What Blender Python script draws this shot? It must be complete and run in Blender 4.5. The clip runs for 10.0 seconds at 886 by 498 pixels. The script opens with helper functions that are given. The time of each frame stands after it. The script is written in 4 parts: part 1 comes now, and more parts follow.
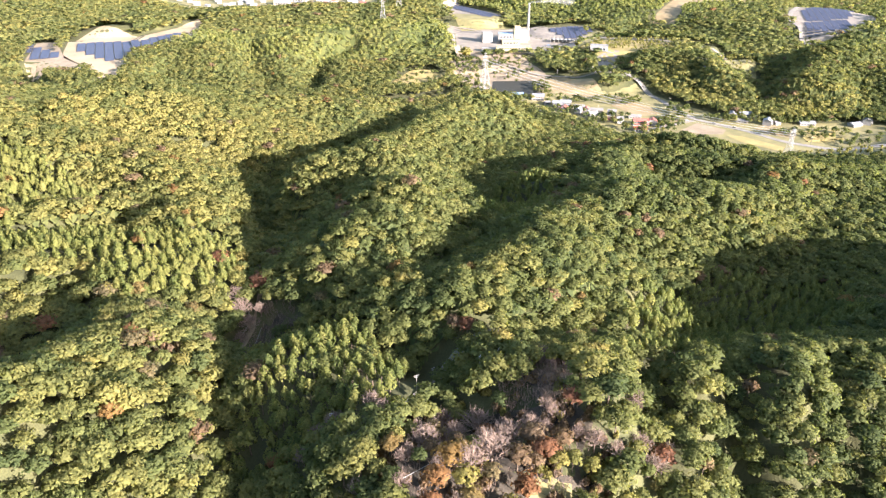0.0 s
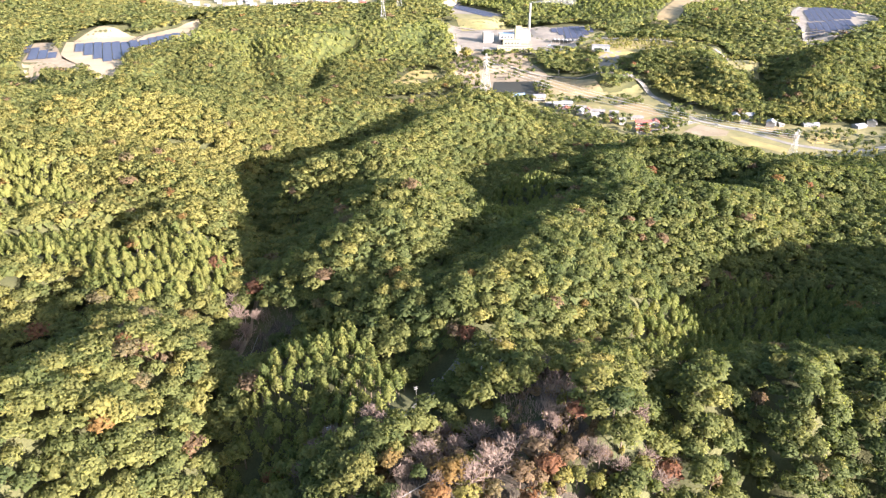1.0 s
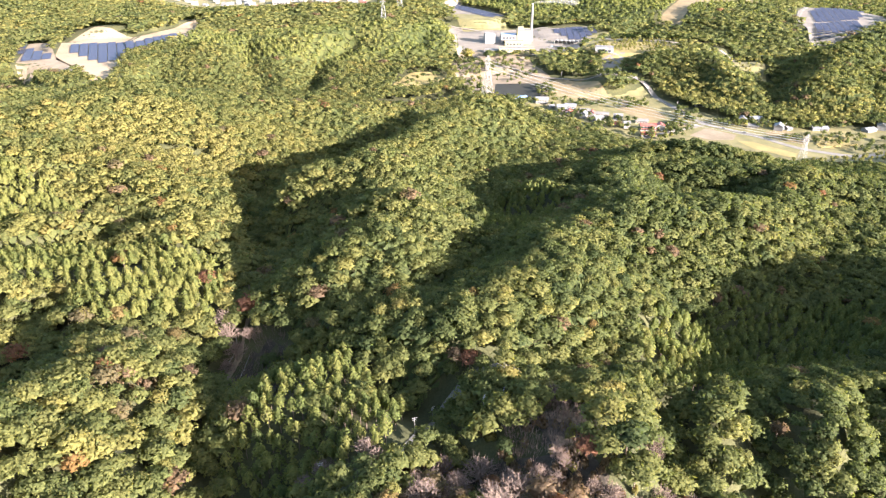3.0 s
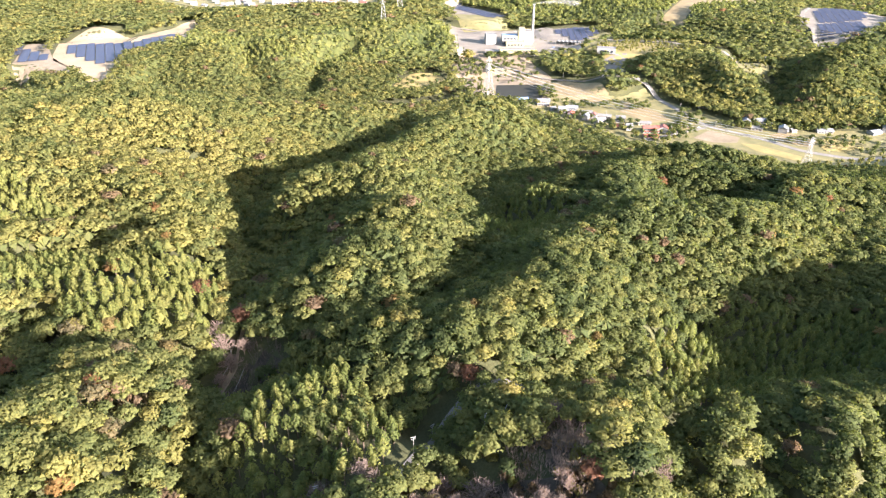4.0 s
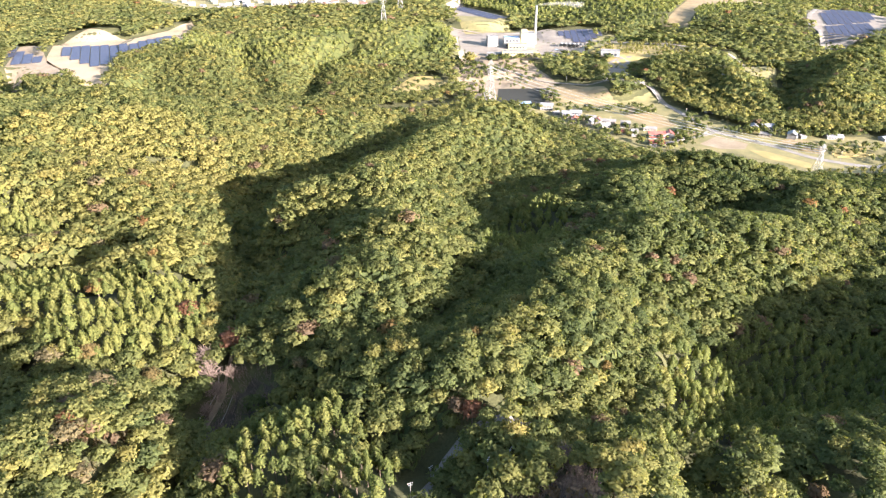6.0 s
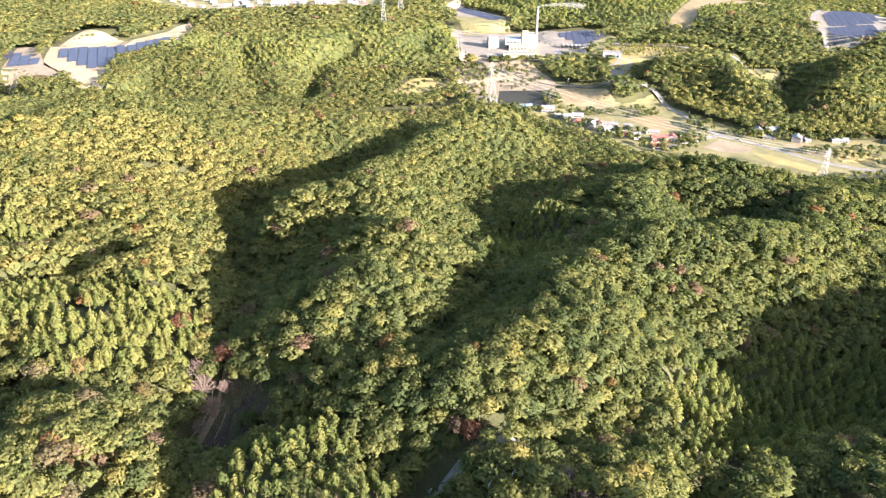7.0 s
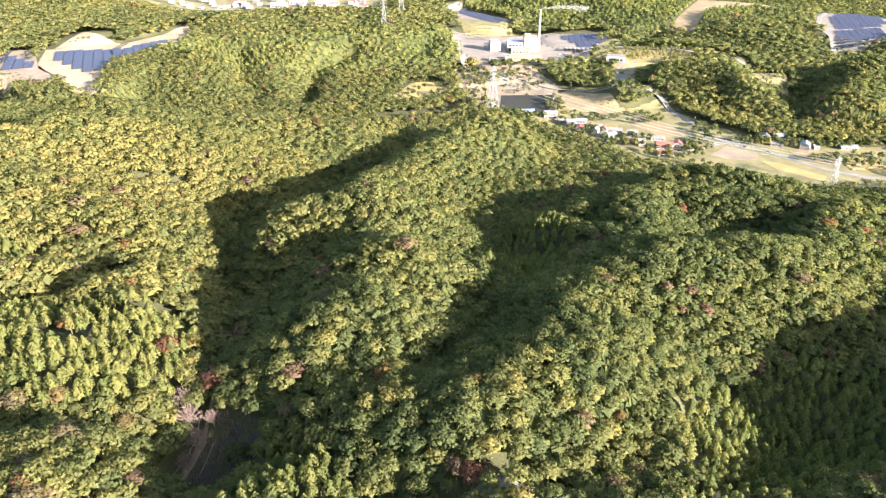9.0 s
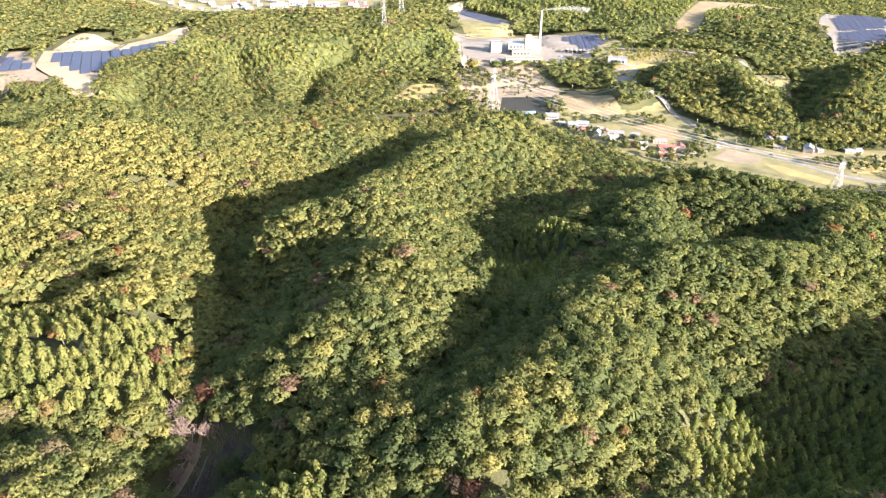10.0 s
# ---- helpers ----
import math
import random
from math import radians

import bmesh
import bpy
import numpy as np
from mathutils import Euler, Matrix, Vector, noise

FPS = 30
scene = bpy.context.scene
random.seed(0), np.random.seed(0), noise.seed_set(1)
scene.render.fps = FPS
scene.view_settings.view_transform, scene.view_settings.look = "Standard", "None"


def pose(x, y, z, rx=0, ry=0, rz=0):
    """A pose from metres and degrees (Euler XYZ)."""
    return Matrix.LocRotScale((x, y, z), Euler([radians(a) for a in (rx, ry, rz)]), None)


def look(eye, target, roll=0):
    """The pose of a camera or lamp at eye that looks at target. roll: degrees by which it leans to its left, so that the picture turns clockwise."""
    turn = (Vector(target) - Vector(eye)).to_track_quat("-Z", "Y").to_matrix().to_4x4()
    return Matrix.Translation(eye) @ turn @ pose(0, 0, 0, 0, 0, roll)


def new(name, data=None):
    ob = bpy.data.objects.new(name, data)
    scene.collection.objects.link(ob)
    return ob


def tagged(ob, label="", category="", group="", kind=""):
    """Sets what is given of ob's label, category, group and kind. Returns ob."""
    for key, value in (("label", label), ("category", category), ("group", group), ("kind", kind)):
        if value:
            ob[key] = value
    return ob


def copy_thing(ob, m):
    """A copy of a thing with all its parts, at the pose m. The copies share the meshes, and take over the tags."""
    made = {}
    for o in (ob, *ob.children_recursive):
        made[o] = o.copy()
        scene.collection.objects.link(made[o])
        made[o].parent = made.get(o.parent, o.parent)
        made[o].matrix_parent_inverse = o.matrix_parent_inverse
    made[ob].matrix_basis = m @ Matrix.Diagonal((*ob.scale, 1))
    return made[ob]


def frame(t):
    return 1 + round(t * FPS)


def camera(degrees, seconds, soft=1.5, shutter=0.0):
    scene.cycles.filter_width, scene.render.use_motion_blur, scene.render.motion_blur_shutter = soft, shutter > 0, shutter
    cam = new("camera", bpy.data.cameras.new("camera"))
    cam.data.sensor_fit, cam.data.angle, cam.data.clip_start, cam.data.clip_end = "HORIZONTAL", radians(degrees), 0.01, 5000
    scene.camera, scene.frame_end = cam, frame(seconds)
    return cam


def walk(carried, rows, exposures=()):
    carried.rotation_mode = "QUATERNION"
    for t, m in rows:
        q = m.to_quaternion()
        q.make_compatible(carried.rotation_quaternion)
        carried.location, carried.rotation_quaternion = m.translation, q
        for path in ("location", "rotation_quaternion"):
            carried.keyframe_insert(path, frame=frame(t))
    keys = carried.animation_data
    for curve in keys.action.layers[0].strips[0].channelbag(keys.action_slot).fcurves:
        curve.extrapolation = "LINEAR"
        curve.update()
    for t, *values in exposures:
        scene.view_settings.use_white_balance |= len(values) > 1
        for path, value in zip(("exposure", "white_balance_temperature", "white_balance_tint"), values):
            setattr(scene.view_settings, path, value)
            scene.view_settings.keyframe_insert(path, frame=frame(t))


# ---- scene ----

from mathutils.geometry import delaunay_2d_cdt

# ---------------------------------------------------------------- camera
cam = camera(66.0, 10.0, soft=1.3)
EYE = 250.0
ROWS = [
    (0.0, 0.00, 0.00, 0.00, 61.600, 0.000, 0.000),
    (1.0, 0.01, 7.50, -0.35, 61.557, -0.010, 0.045),
    (2.0, 0.08, 15.89, -0.72, 61.515, -0.020, 0.092),
    (3.0, 0.18, 24.97, -1.01, 61.475, -0.032, 0.140),
    (4.0, 0.31, 34.50, -1.14, 61.440, -0.045, 0.191),
    (5.0, 0.46, 44.26, -1.08, 61.410, -0.060, 0.245),
    (6.0, 0.65, 54.01, -0.84, 61.386, -0.076, 0.303),
    (7.0, 0.88, 63.50, -0.44, 61.370, -0.094, 0.364),
    (8.0, 1.17, 72.49, 0.02, 61.363, -0.114, 0.430),
    (9.0, 1.54, 80.72, 0.45, 61.367, -0.135, 0.501),
    (10.0, 2.02, 87.90, 0.68, 61.382, -0.159, 0.578),
]
walk(cam, [(t, pose(x, y, EYE + z, rx, ry, rz)) for t, x, y, z, rx, ry, rz in ROWS])

# ---------------------------------------------------------------- light
SUN_ELEVATION, SUN_SIDE = 17.8, 36.6   # side: degrees from +x towards -y
world = bpy.data.worlds.new("sky")
scene.world = world
world.use_nodes = True
wn = world.node_tree.nodes
sky = wn.new("ShaderNodeTexSky")
sky.sky_type = "NISHITA"
sky.sun_disc = False
sky.sun_elevation = radians(SUN_ELEVATION)
sky.sun_rotation = radians(90 + SUN_SIDE)
sky.dust_density = 2.0
wn["Background"].inputs["Strength"].default_value = 0.08
world.node_tree.links.new(sky.outputs[0], wn["Background"].inputs[0])
lamp = bpy.data.lights.new("sun", "SUN")
lamp.energy, lamp.angle, lamp.color = 4.8, radians(0.5), (1.0, 0.875, 0.85)
sun = new("sun", lamp)
to_sun = Vector((math.cos(radians(SUN_SIDE)) * math.cos(radians(SUN_ELEVATION)), -math.sin(radians(SUN_SIDE)) * math.cos(radians(SUN_ELEVATION)), math.sin(radians(SUN_ELEVATION))))
sun.matrix_world = look(to_sun * 900, (0, 0, 0))
scene.view_settings.exposure = 2.90

# ---------------------------------------------------------------- materials
def material(name, rough=0.8, metal=0.0, spec=0.3):
    m = bpy.data.materials.new(name)
    m.use_nodes = True
    b = m.node_tree.nodes["Principled BSDF"]
    b.inputs["Roughness"].default_value = rough
    b.inputs["Metallic"].default_value = metal
    b.inputs["Specular IOR Level"].default_value = spec
    return m, m.node_tree.nodes, m.node_tree.links, b


def ramp_node(nodes, stops):
    r = nodes.new("ShaderNodeValToRGB")
    el = r.color_ramp.elements
    while len(el) < len(stops):
        el.new(0.5)
    for e, (p, c) in zip(el, stops):
        e.position, e.color = p, (*c, 1)
    return r


def noise_node(nodes, links, scale, detail=4, coords=None):
    n = nodes.new("ShaderNodeTexNoise")
    n.inputs["Scale"].default_value, n.inputs["Detail"].default_value = scale, detail
    if coords:
        links.new(coords, n.inputs["Vector"])
    return n


def mixed(nodes, links, a, b, fac, kind="MIX"):
    n = nodes.new("ShaderNodeMix")
    n.data_type, n.blend_type = "RGBA", kind
    for value, socket in ((fac, n.inputs[0]), (a, n.inputs[6]), (b, n.inputs[7])):
        if hasattr(value, "is_output"):
            links.new(value, socket)
        elif isinstance(value, tuple):
            socket.default_value = (*value, 1)
        else:
            socket.default_value = value
    return n.outputs[2]


def bumped(nodes, links, bsdf, height, strength=0.5, distance=0.3):
    n = nodes.new("ShaderNodeBump")
    n.inputs["Strength"].default_value, n.inputs["Distance"].default_value = strength, distance
    links.new(height, n.inputs["Height"])
    links.new(n.outputs[0], bsdf.inputs["Normal"])


def foliage(name, stops, per_object=False):
    """Leaves: each tree its hue, each clump of leaves a shade of it, fine leafy relief."""
    m, nodes, links, b = material(name, 0.7, spec=0.1)
    geo = nodes.new("ShaderNodeNewGeometry")
    pos = geo.outputs["Position"]
    r = ramp_node(nodes, stops)
    if per_object:
        links.new(nodes.new("ShaderNodeObjectInfo").outputs["Random"], r.inputs[0])
    else:
        a = nodes.new("ShaderNodeAttribute")
        a.attribute_name = "tint"
        links.new(a.outputs["Fac"], r.inputs[0])
    clump = ramp_node(nodes, [(0.0, (0.78, 0.82, 0.84)), (0.5, (1.0, 1.0, 0.97)), (1.0, (1.12, 1.10, 1.03))])
    links.new(geo.outputs["Random Per Island"], clump.inputs[0])
    leaf = noise_node(nodes, links, 2.2, 5, pos)
    grain = ramp_node(nodes, [(0.35, (0.80, 0.83, 0.84)), (0.65, (1.14, 1.12, 1.06))])
    links.new(leaf.outputs[0], grain.inputs[0])
    c = mixed(nodes, links, r.outputs[0], clump.outputs[0], 1.0, "MULTIPLY")
    c = mixed(nodes, links, c, grain.outputs[0], 1.0, "MULTIPLY")
    links.new(c, b.inputs["Base Color"])
    bumped(nodes, links, b, leaf.outputs[0], 0.45, 0.5)
    through_leaf = nodes.new("ShaderNodeBsdfTranslucent")
    links.new(mixed(nodes, links, c, (1.15, 1.2, 0.7), 1.0, "MULTIPLY"), through_leaf.inputs["Color"])
    both = nodes.new("ShaderNodeMixShader")
    both.inputs[0].default_value = 0.52
    links.new(b.outputs[0], both.inputs[1])
    links.new(through_leaf.outputs[0], both.inputs[2])
    links.new(both.outputs[0], nodes["Material Output"].inputs["Surface"])
    return m


def surface(name, light, dark, scale=0.4, fine=6.0, rough=0.85, bump=0.3, metal=0.0, spec=0.3, depth=0.05):
    """A weathered plain surface: blotches and grain between two colours."""
    m, nodes, links, b = material(name, rough, metal, spec)
    pos = nodes.new("ShaderNodeNewGeometry").outputs["Position"]
    big = noise_node(nodes, links, scale, 5, pos)
    small = noise_node(nodes, links, fine, 3, pos)
    r = ramp_node(nodes, [(0.3, dark), (0.7, light)])
    links.new(big.outputs[0], r.inputs[0])
    g = ramp_node(nodes, [(0.3, (0.82, 0.82, 0.82)), (0.7, (1.12, 1.12, 1.12))])
    links.new(small.outputs[0], g.inputs[0])
    links.new(mixed(nodes, links, r.outputs[0], g.outputs[0], 1.0, "MULTIPLY"), b.inputs["Base Color"])
    bumped(nodes, links, b, small.outputs[0], bump, depth)
    return m


GREENS = [(0.0, (0.068, 0.089, 0.038)), (0.3, (0.112, 0.130, 0.050)), (0.6, (0.162, 0.166, 0.062)), (0.85, (0.208, 0.197, 0.070)), (1.0, (0.238, 0.206, 0.074))]
CEDAR = [(0.0, (0.100, 0.124, 0.046)), (0.5, (0.150, 0.166, 0.054)), (1.0, (0.200, 0.198, 0.070))]
AUTUMN = [(0.0, (0.18, 0.090, 0.062)), (0.35, (0.21, 0.108, 0.060)), (0.65, (0.23, 0.142, 0.058)), (1.0, (0.19, 0.150, 0.070))]
RUSSET = [(0.0, (0.15, 0.11, 0.078)), (0.5, (0.18, 0.122, 0.078)), (1.0, (0.165, 0.14, 0.08))]
BAMBOO = [(0.0, (0.19, 0.19, 0.072)), (0.5, (0.225, 0.213, 0.078)), (1.0, (0.25, 0.225, 0.084))]
leaf_wood = foliage("leaf_wood", GREENS)
leaf_tree = foliage("leaf_tree", GREENS, True)
cedar_wood = foliage("cedar_wood", CEDAR)
cedar_tree = foliage("cedar_tree", CEDAR, True)
autumn_wood = foliage("autumn_wood", AUTUMN)
autumn_tree = foliage("autumn_tree", AUTUMN, True)
russet_wood = foliage("russet_wood", RUSSET)
russet_tree = foliage("russet_tree", RUSSET, True)
bamboo_leaf = foliage("bamboo_leaf", BAMBOO)
bark = surface("bark", (0.16, 0.12, 0.09), (0.08, 0.06, 0.045), 1.0, 8.0)
pale_twig = surface("pale_twig", (0.20, 0.146, 0.118), (0.13, 0.098, 0.082), 0.06, 8.0)

# ---------------------------------------------------------------- the lie of the land
CANOPY = 11.0
RIDGES = []


def ridge(slope, *crest):
    """A wooded ridge by the tree tops along its crest line (x, y, z) and the fall of its sides."""
    RIDGES.append((slope, crest))


# main ridge with its spurs
ridge(0.85, (25, 267, 95), (-4, 254, 95), (-28, 298, 89), (-40, 321, 98), (-22, 360, 88), (-45, 425, 88), (-52, 500, 76), (-30, 560, 66), (-6, 620, 62), (22, 672, 61), (44, 696, 60), (56, 735, 36))
ridge(1.05, (6, 248, 94), (-19, 264, 96), (-40, 276, 88))
ridge(1.10, (-32, 318, 107), (-50, 306, 97), (-72, 305, 85), (-90, 300, 72))
ridge(0.81, (-46, 446, 96), (-81, 434, 88))
ridge(0.63, (-19, 372, 99), (-7, 381, 82), (21, 413, 63))
# ridge to the right of the hollow
ridge(0.70, (12, 262, 99), (49, 288, 102), (61, 336, 91), (76, 352, 89), (121, 391, 81), (170, 412, 78), (229, 450, 57), (272, 508, 57), (320, 512, 50), (392, 554, 35))
ridge(0.87, (97, 370, 84), (97, 402, 78), (114, 428, 71), (127, 500, 68))
ridge(0.57, (116, 386, 88), (132, 361, 69))
ridge(0.85, (114, 428, 71), (72, 480, 58), (60, 505, 46))
ridge(0.85, (97, 501, 59), (129, 523, 59), (165, 546, 54), (254, 523, 52), (314, 570, 33))
ridge(0.95, (178, 582, 50), (214, 574, 56), (262, 566, 48))
# knoll in front and the hill beside it
ridge(1.11, (11, 153, 87), (24, 175, 84), (53, 189, 102), (24, 207, 97), (17, 241, 93), (8, 253, 99))
ridge(0.86, (29, 164, 93), (-5, 154, 98), (-22, 166, 95), (-20, 200, 91), (-40, 214, 87), (-57, 220, 89), (-37, 241, 83))
ridge(0.68, (51, 190, 97), (54, 214, 92), (112, 213, 86), (136, 212, 89), (180, 226, 80), (240, 231, 97), (330, 212, 128), (450, 200, 146))
# hills across the gully
ridge(1.14, (-201, 123, 109), (-150, 170, 110), (-126, 226, 97), (-136, 243, 93))
ridge(1.10, (-150, 170, 112), (-120, 180, 100), (-110, 162, 94))
ridge(0.40, (-310, 258, 111), (-235, 293, 95), (-188, 321, 86), (-165, 310, 90))
ridge(0.73, (-260, 332, 95), (-207, 371, 84), (-146, 357, 90))
ridge(0.45, (-420, 380, 124), (-332, 443, 119), (-288, 514, 100), (-268, 579, 106), (-216, 635, 79), (-203, 721, 49))
ridge(0.50, (-216, 635, 79), (-160, 655, 68), (-118, 672, 62), (-70, 720, 42))
ridge(0.48, (-334, 444, 116), (-251, 445, 100), (-199, 425, 89), (-165, 425, 52))
ridge(0.80, (-281, 500, 113), (-232, 506, 72), (-185, 486, 58))
# far hills
ridge(0.45, (-460, 640, 88), (-445, 690, 70), (-435, 735, 54))
ridge(0.50, (-330, 970, 58), (-230, 1030, 62), (-139, 1075, 60), (-66, 1092, 60), (-22, 1112, 58), (-5, 1150, 52))
ridge(0.25, (-520, 1120, 60), (-300, 1230, 62), (-120, 1290, 56))
ridge(0.45, (230, 930, 34), (262, 960, 46), (340, 950, 42), (420, 940, 46), (497, 896, 40), (600, 860, 50), (800, 900, 70))
ridge(0.55, (328, 832, 24), (342, 868, 44), (350, 925, 48))
ridge(0.55, (428, 795, 24), (452, 845, 46), (500, 900, 58), (570, 950, 62))
ridge(0.22, (-60, 1330, 56), (60, 1470, 62), (250, 1430, 66), (420, 1330, 62), (520, 1200, 52))
ridge(0.20, (-900, 900, 90), (-800, 1200, 80), (-700, 1500, 60))

# levelled ground: x, y, half length, half width, height
PADS = [(140, 1140, 120, 95, 20), (62, 1335, 60, 75, 33), (215, 1200, 55, 60, 23), (670, 1230, 95, 125, 38), (-440, 880, 60, 62, 34),
        (-465, 990, 108, 88, 36), (-410, 1075, 48, 66, 40), (-578, 985, 58, 62, 36), (85, 905, 78, 72, 5), (240, 790, 130, 90, 3), (360, 740, 110, 75, 3), (236, 985, 30, 45, 16), (312, 1072, 100, 58, 28), (480, 1370, 135, 115, 40)]


# narrow gullies: depth, half width, course
GULLIES = [(14, 16, ((-275, 990), (-263, 954), (-236, 915))), (16, 18, ((-138, 1042), (-172, 1000), (-182, 955), (-176, 905))), (12, 14, ((-17, 1110), (-40, 1058))), (12, 20, ((301, 1200), (350, 1238))), (9, 14, ((-250, 700), (-200, 770), (-170, 830))), (18, 11, ((-230, 344), (-207, 356), (-177, 370), (-163, 374))), (11, 9, ((84, 216), (77, 185), (70, 150))), (9, 8, ((118, 214), (108, 185), (100, 150))), (9, 8, ((160, 222), (146, 185), (136, 150))), (9, 9, ((-240, 262), (-200, 274), (-178, 290))), (7, 10, ((-175, 345), (-140, 352), (-118, 362))), (13, 15, ((-112, 372), (-118, 407), (-126, 450), (-140, 500))), (9, 12, ((66, 262), (78, 276), (104, 284))), (9, 14, ((-172, 385), (-200, 402), (-235, 412))), (16, 13, ((334, 905), (314, 838), (296, 780))), (10, 16, ((454, 961), (413, 861), (378, 775)))]


def floor_level(x, y):
    return -9 * np.exp(-((x - 320) / 110) ** 2 - ((y - 632) / 55) ** 2) - 7 * np.exp(-((x - 190) / 70) ** 2 - ((y - 360) / 90) ** 2) - 8 * np.exp(-((x + 92) / 22) ** 2 - ((y - 310) / 90) ** 2) + np.interp(y, (0, 230, 350, 470, 600, 720, 820, 900, 1000, 1150, 1500, 3000), (55, 44, 36, 30, 20, 6, 2, 5, 12, 18, 12, 10))


def waves(x, y, size, seed):
    """Smooth unevenness, about -1 to 1."""
    rnd = np.random.RandomState(seed)
    total = 0
    for k in range(9):
        a, p, s = rnd.uniform(0, 6.28), rnd.uniform(0, 6.28), size * rnd.uniform(0.6, 1.7)
        total = total + np.sin((x * math.cos(a) + y * math.sin(a)) * 6.283 / s + p)
    return total / 4.0


def ground(x, y):
    x, y = np.asarray(x, float), np.asarray(y, float)
    levels = [floor_level(x, y)]
    for slope, crest in RIDGES:
        best = np.full(x.shape, -99.0)
        for (x0, y0, z0), (x1, y1, z1) in zip(crest[:-1], crest[1:]):
            dx, dy = x1 - x0, y1 - y0
            s = np.clip(((x - x0) * dx + (y - y0) * dy) / (dx * dx + dy * dy), 0, 1)
            d2 = (x - x0 - s * dx) ** 2 + (y - y0 - s * dy) ** 2
            best = np.maximum(best, z0 + s * (z1 - z0) - CANOPY - slope * (np.sqrt(d2 + 196) - 14))
        levels.append(best)
    levels = np.stack(levels)
    top = levels.max(0)
    h = top + 2.5 * np.log(np.exp((levels - top) / 2.5).sum(0))
    h = h + waves(x, y, 70, 3) * np.clip((h - floor_level(x, y)) / 20, 0, 1) * 1.2
    h = h + waves(x, y, 110, 14) * np.clip((h - floor_level(x, y)) / 18, 0, 1) * np.clip((y - 620) / 120, 0, 1) * 4.0
    for depth, width, line in GULLIES:
        d2 = np.full(x.shape, 1e9)
        for (x0, y0), (x1, y1) in zip(line[:-1], line[1:]):
            dx, dy = x1 - x0, y1 - y0
            s = np.clip(((x - x0) * dx + (y - y0) * dy) / (dx * dx + dy * dy), 0, 1)
            d2 = np.minimum(d2, (x - x0 - s * dx) ** 2 + (y - y0 - s * dy) ** 2)
        h = h - depth * np.exp(-d2 / width ** 2)
    for px, py, ax, ay, z in PADS:
        d = np.sqrt(((x - px) / ax) ** 2 + ((y - py) / ay) ** 2)
        w = np.clip((1.35 - d) / 0.35, 0, 1)
        w = w * w * (3 - 2 * w)
        h = h * (1 - w) + z * w
    far = np.clip((np.hypot(x, y - 700) - 1300) / 900, 0, 1)
    return h * (1 - far) + far * (25 + 18 * waves(x, y, 700, 5))


def gz(x, y):
    return float(ground(np.array([x]), np.array([y]))[0])


def inside(x, y, poly):
    """Which of the places lie within the outline."""
    x, y = np.asarray(x, float), np.asarray(y, float)
    hit = np.zeros(x.shape, bool)
    for (x0, y0), (x1, y1) in zip(poly, poly[1:] + poly[:1]):
        if y0 != y1:
            hit ^= ((y0 > y) != (y1 > y)) & (x < (x1 - x0) * (y - y0) / (y1 - y0) + x0)
    return hit


# ---------------------------------------------------------------- mesh helpers
def array_mesh(name, verts, tris, mat, tint=None, smooth=False, normals=None):
    verts, tris = np.asarray(verts, np.float32), np.asarray(tris, np.int32)
    me = bpy.data.meshes.new(name)
    me.vertices.add(len(verts))
    me.vertices.foreach_set("co", verts.ravel())
    me.loops.add(tris.size)
    me.loops.foreach_set("vertex_index", tris.ravel())
    me.polygons.add(len(tris))
    me.polygons.foreach_set("loop_start", np.arange(0, tris.size, 3, dtype=np.int32))
    me.polygons.foreach_set("loop_total", np.full(len(tris), 3, np.int32))
    me.polygons.foreach_set("use_smooth", np.full(len(tris), smooth))
    if tint is not None:
        me.attributes.new("tint", "FLOAT", "POINT").data.foreach_set("value", np.asarray(tint, np.float32))
    me.materials.append(mat)
    me.update(calc_edges=True)
    if normals is not None:
        me.normals_split_custom_set_from_vertices(normals)
    return me


def part(name, bm, mat, parent, label=""):
    me = bpy.data.meshes.new(name)
    bm.normal_update()
    bm.to_mesh(me)
    bm.free()
    me.materials.append(mat)
    ob = new(name, me)
    ob.parent = parent
    return tagged(ob, label)


def thing(name, m, label, category, group="", kind=""):
    ob = new(name)
    ob.matrix_world = m
    ob.empty_display_size = 0.5
    return tagged(ob, label, category, group, kind)


def box(bm, x, y, z, sx, sy, sz, bevel=0.0, turn=0.0):
    """A block standing on height z, centred on x, y."""
    r = bmesh.ops.create_cube(bm, size=1.0, matrix=pose(x, y, z + sz / 2, 0, 0, turn) @ Matrix.Diagonal((sx, sy, sz, 1)))
    if bevel:
        edges = list({e for v in r["verts"] for e in v.link_edges})
        bmesh.ops.bevel(bm, geom=edges, offset=bevel, segments=1, affect="EDGES")
    return bm


def bar(bm, a, b, w, sides=4, w2=None):
    """A straight member from a to b, tapering from w to w2."""
    a, b = Vector(a), Vector(b)
    d = b - a
    m = Matrix.Translation((a + b) / 2) @ d.to_track_quat("Z", "Y").to_matrix().to_4x4()
    bmesh.ops.create_cone(bm, cap_ends=True, segments=sides, radius1=w / 2, radius2=(w if w2 is None else w2) / 2, depth=d.length, matrix=m)
    return bm


# ---------------------------------------------------------------- ground
def axis(fine0, fine1, step, low, high):
    a, s, out = fine1, step, []
    left, v = [], fine0
    while v > low:
        s = s * 1.22
        v -= s
        left.append(v)
    s, right, v = step, [], fine1
    while v < high:
        s = s * 1.22
        v += s
        right.append(v)
    return np.array(left[::-1] + list(np.arange(fine0, fine1 + 0.1, step)) + right)


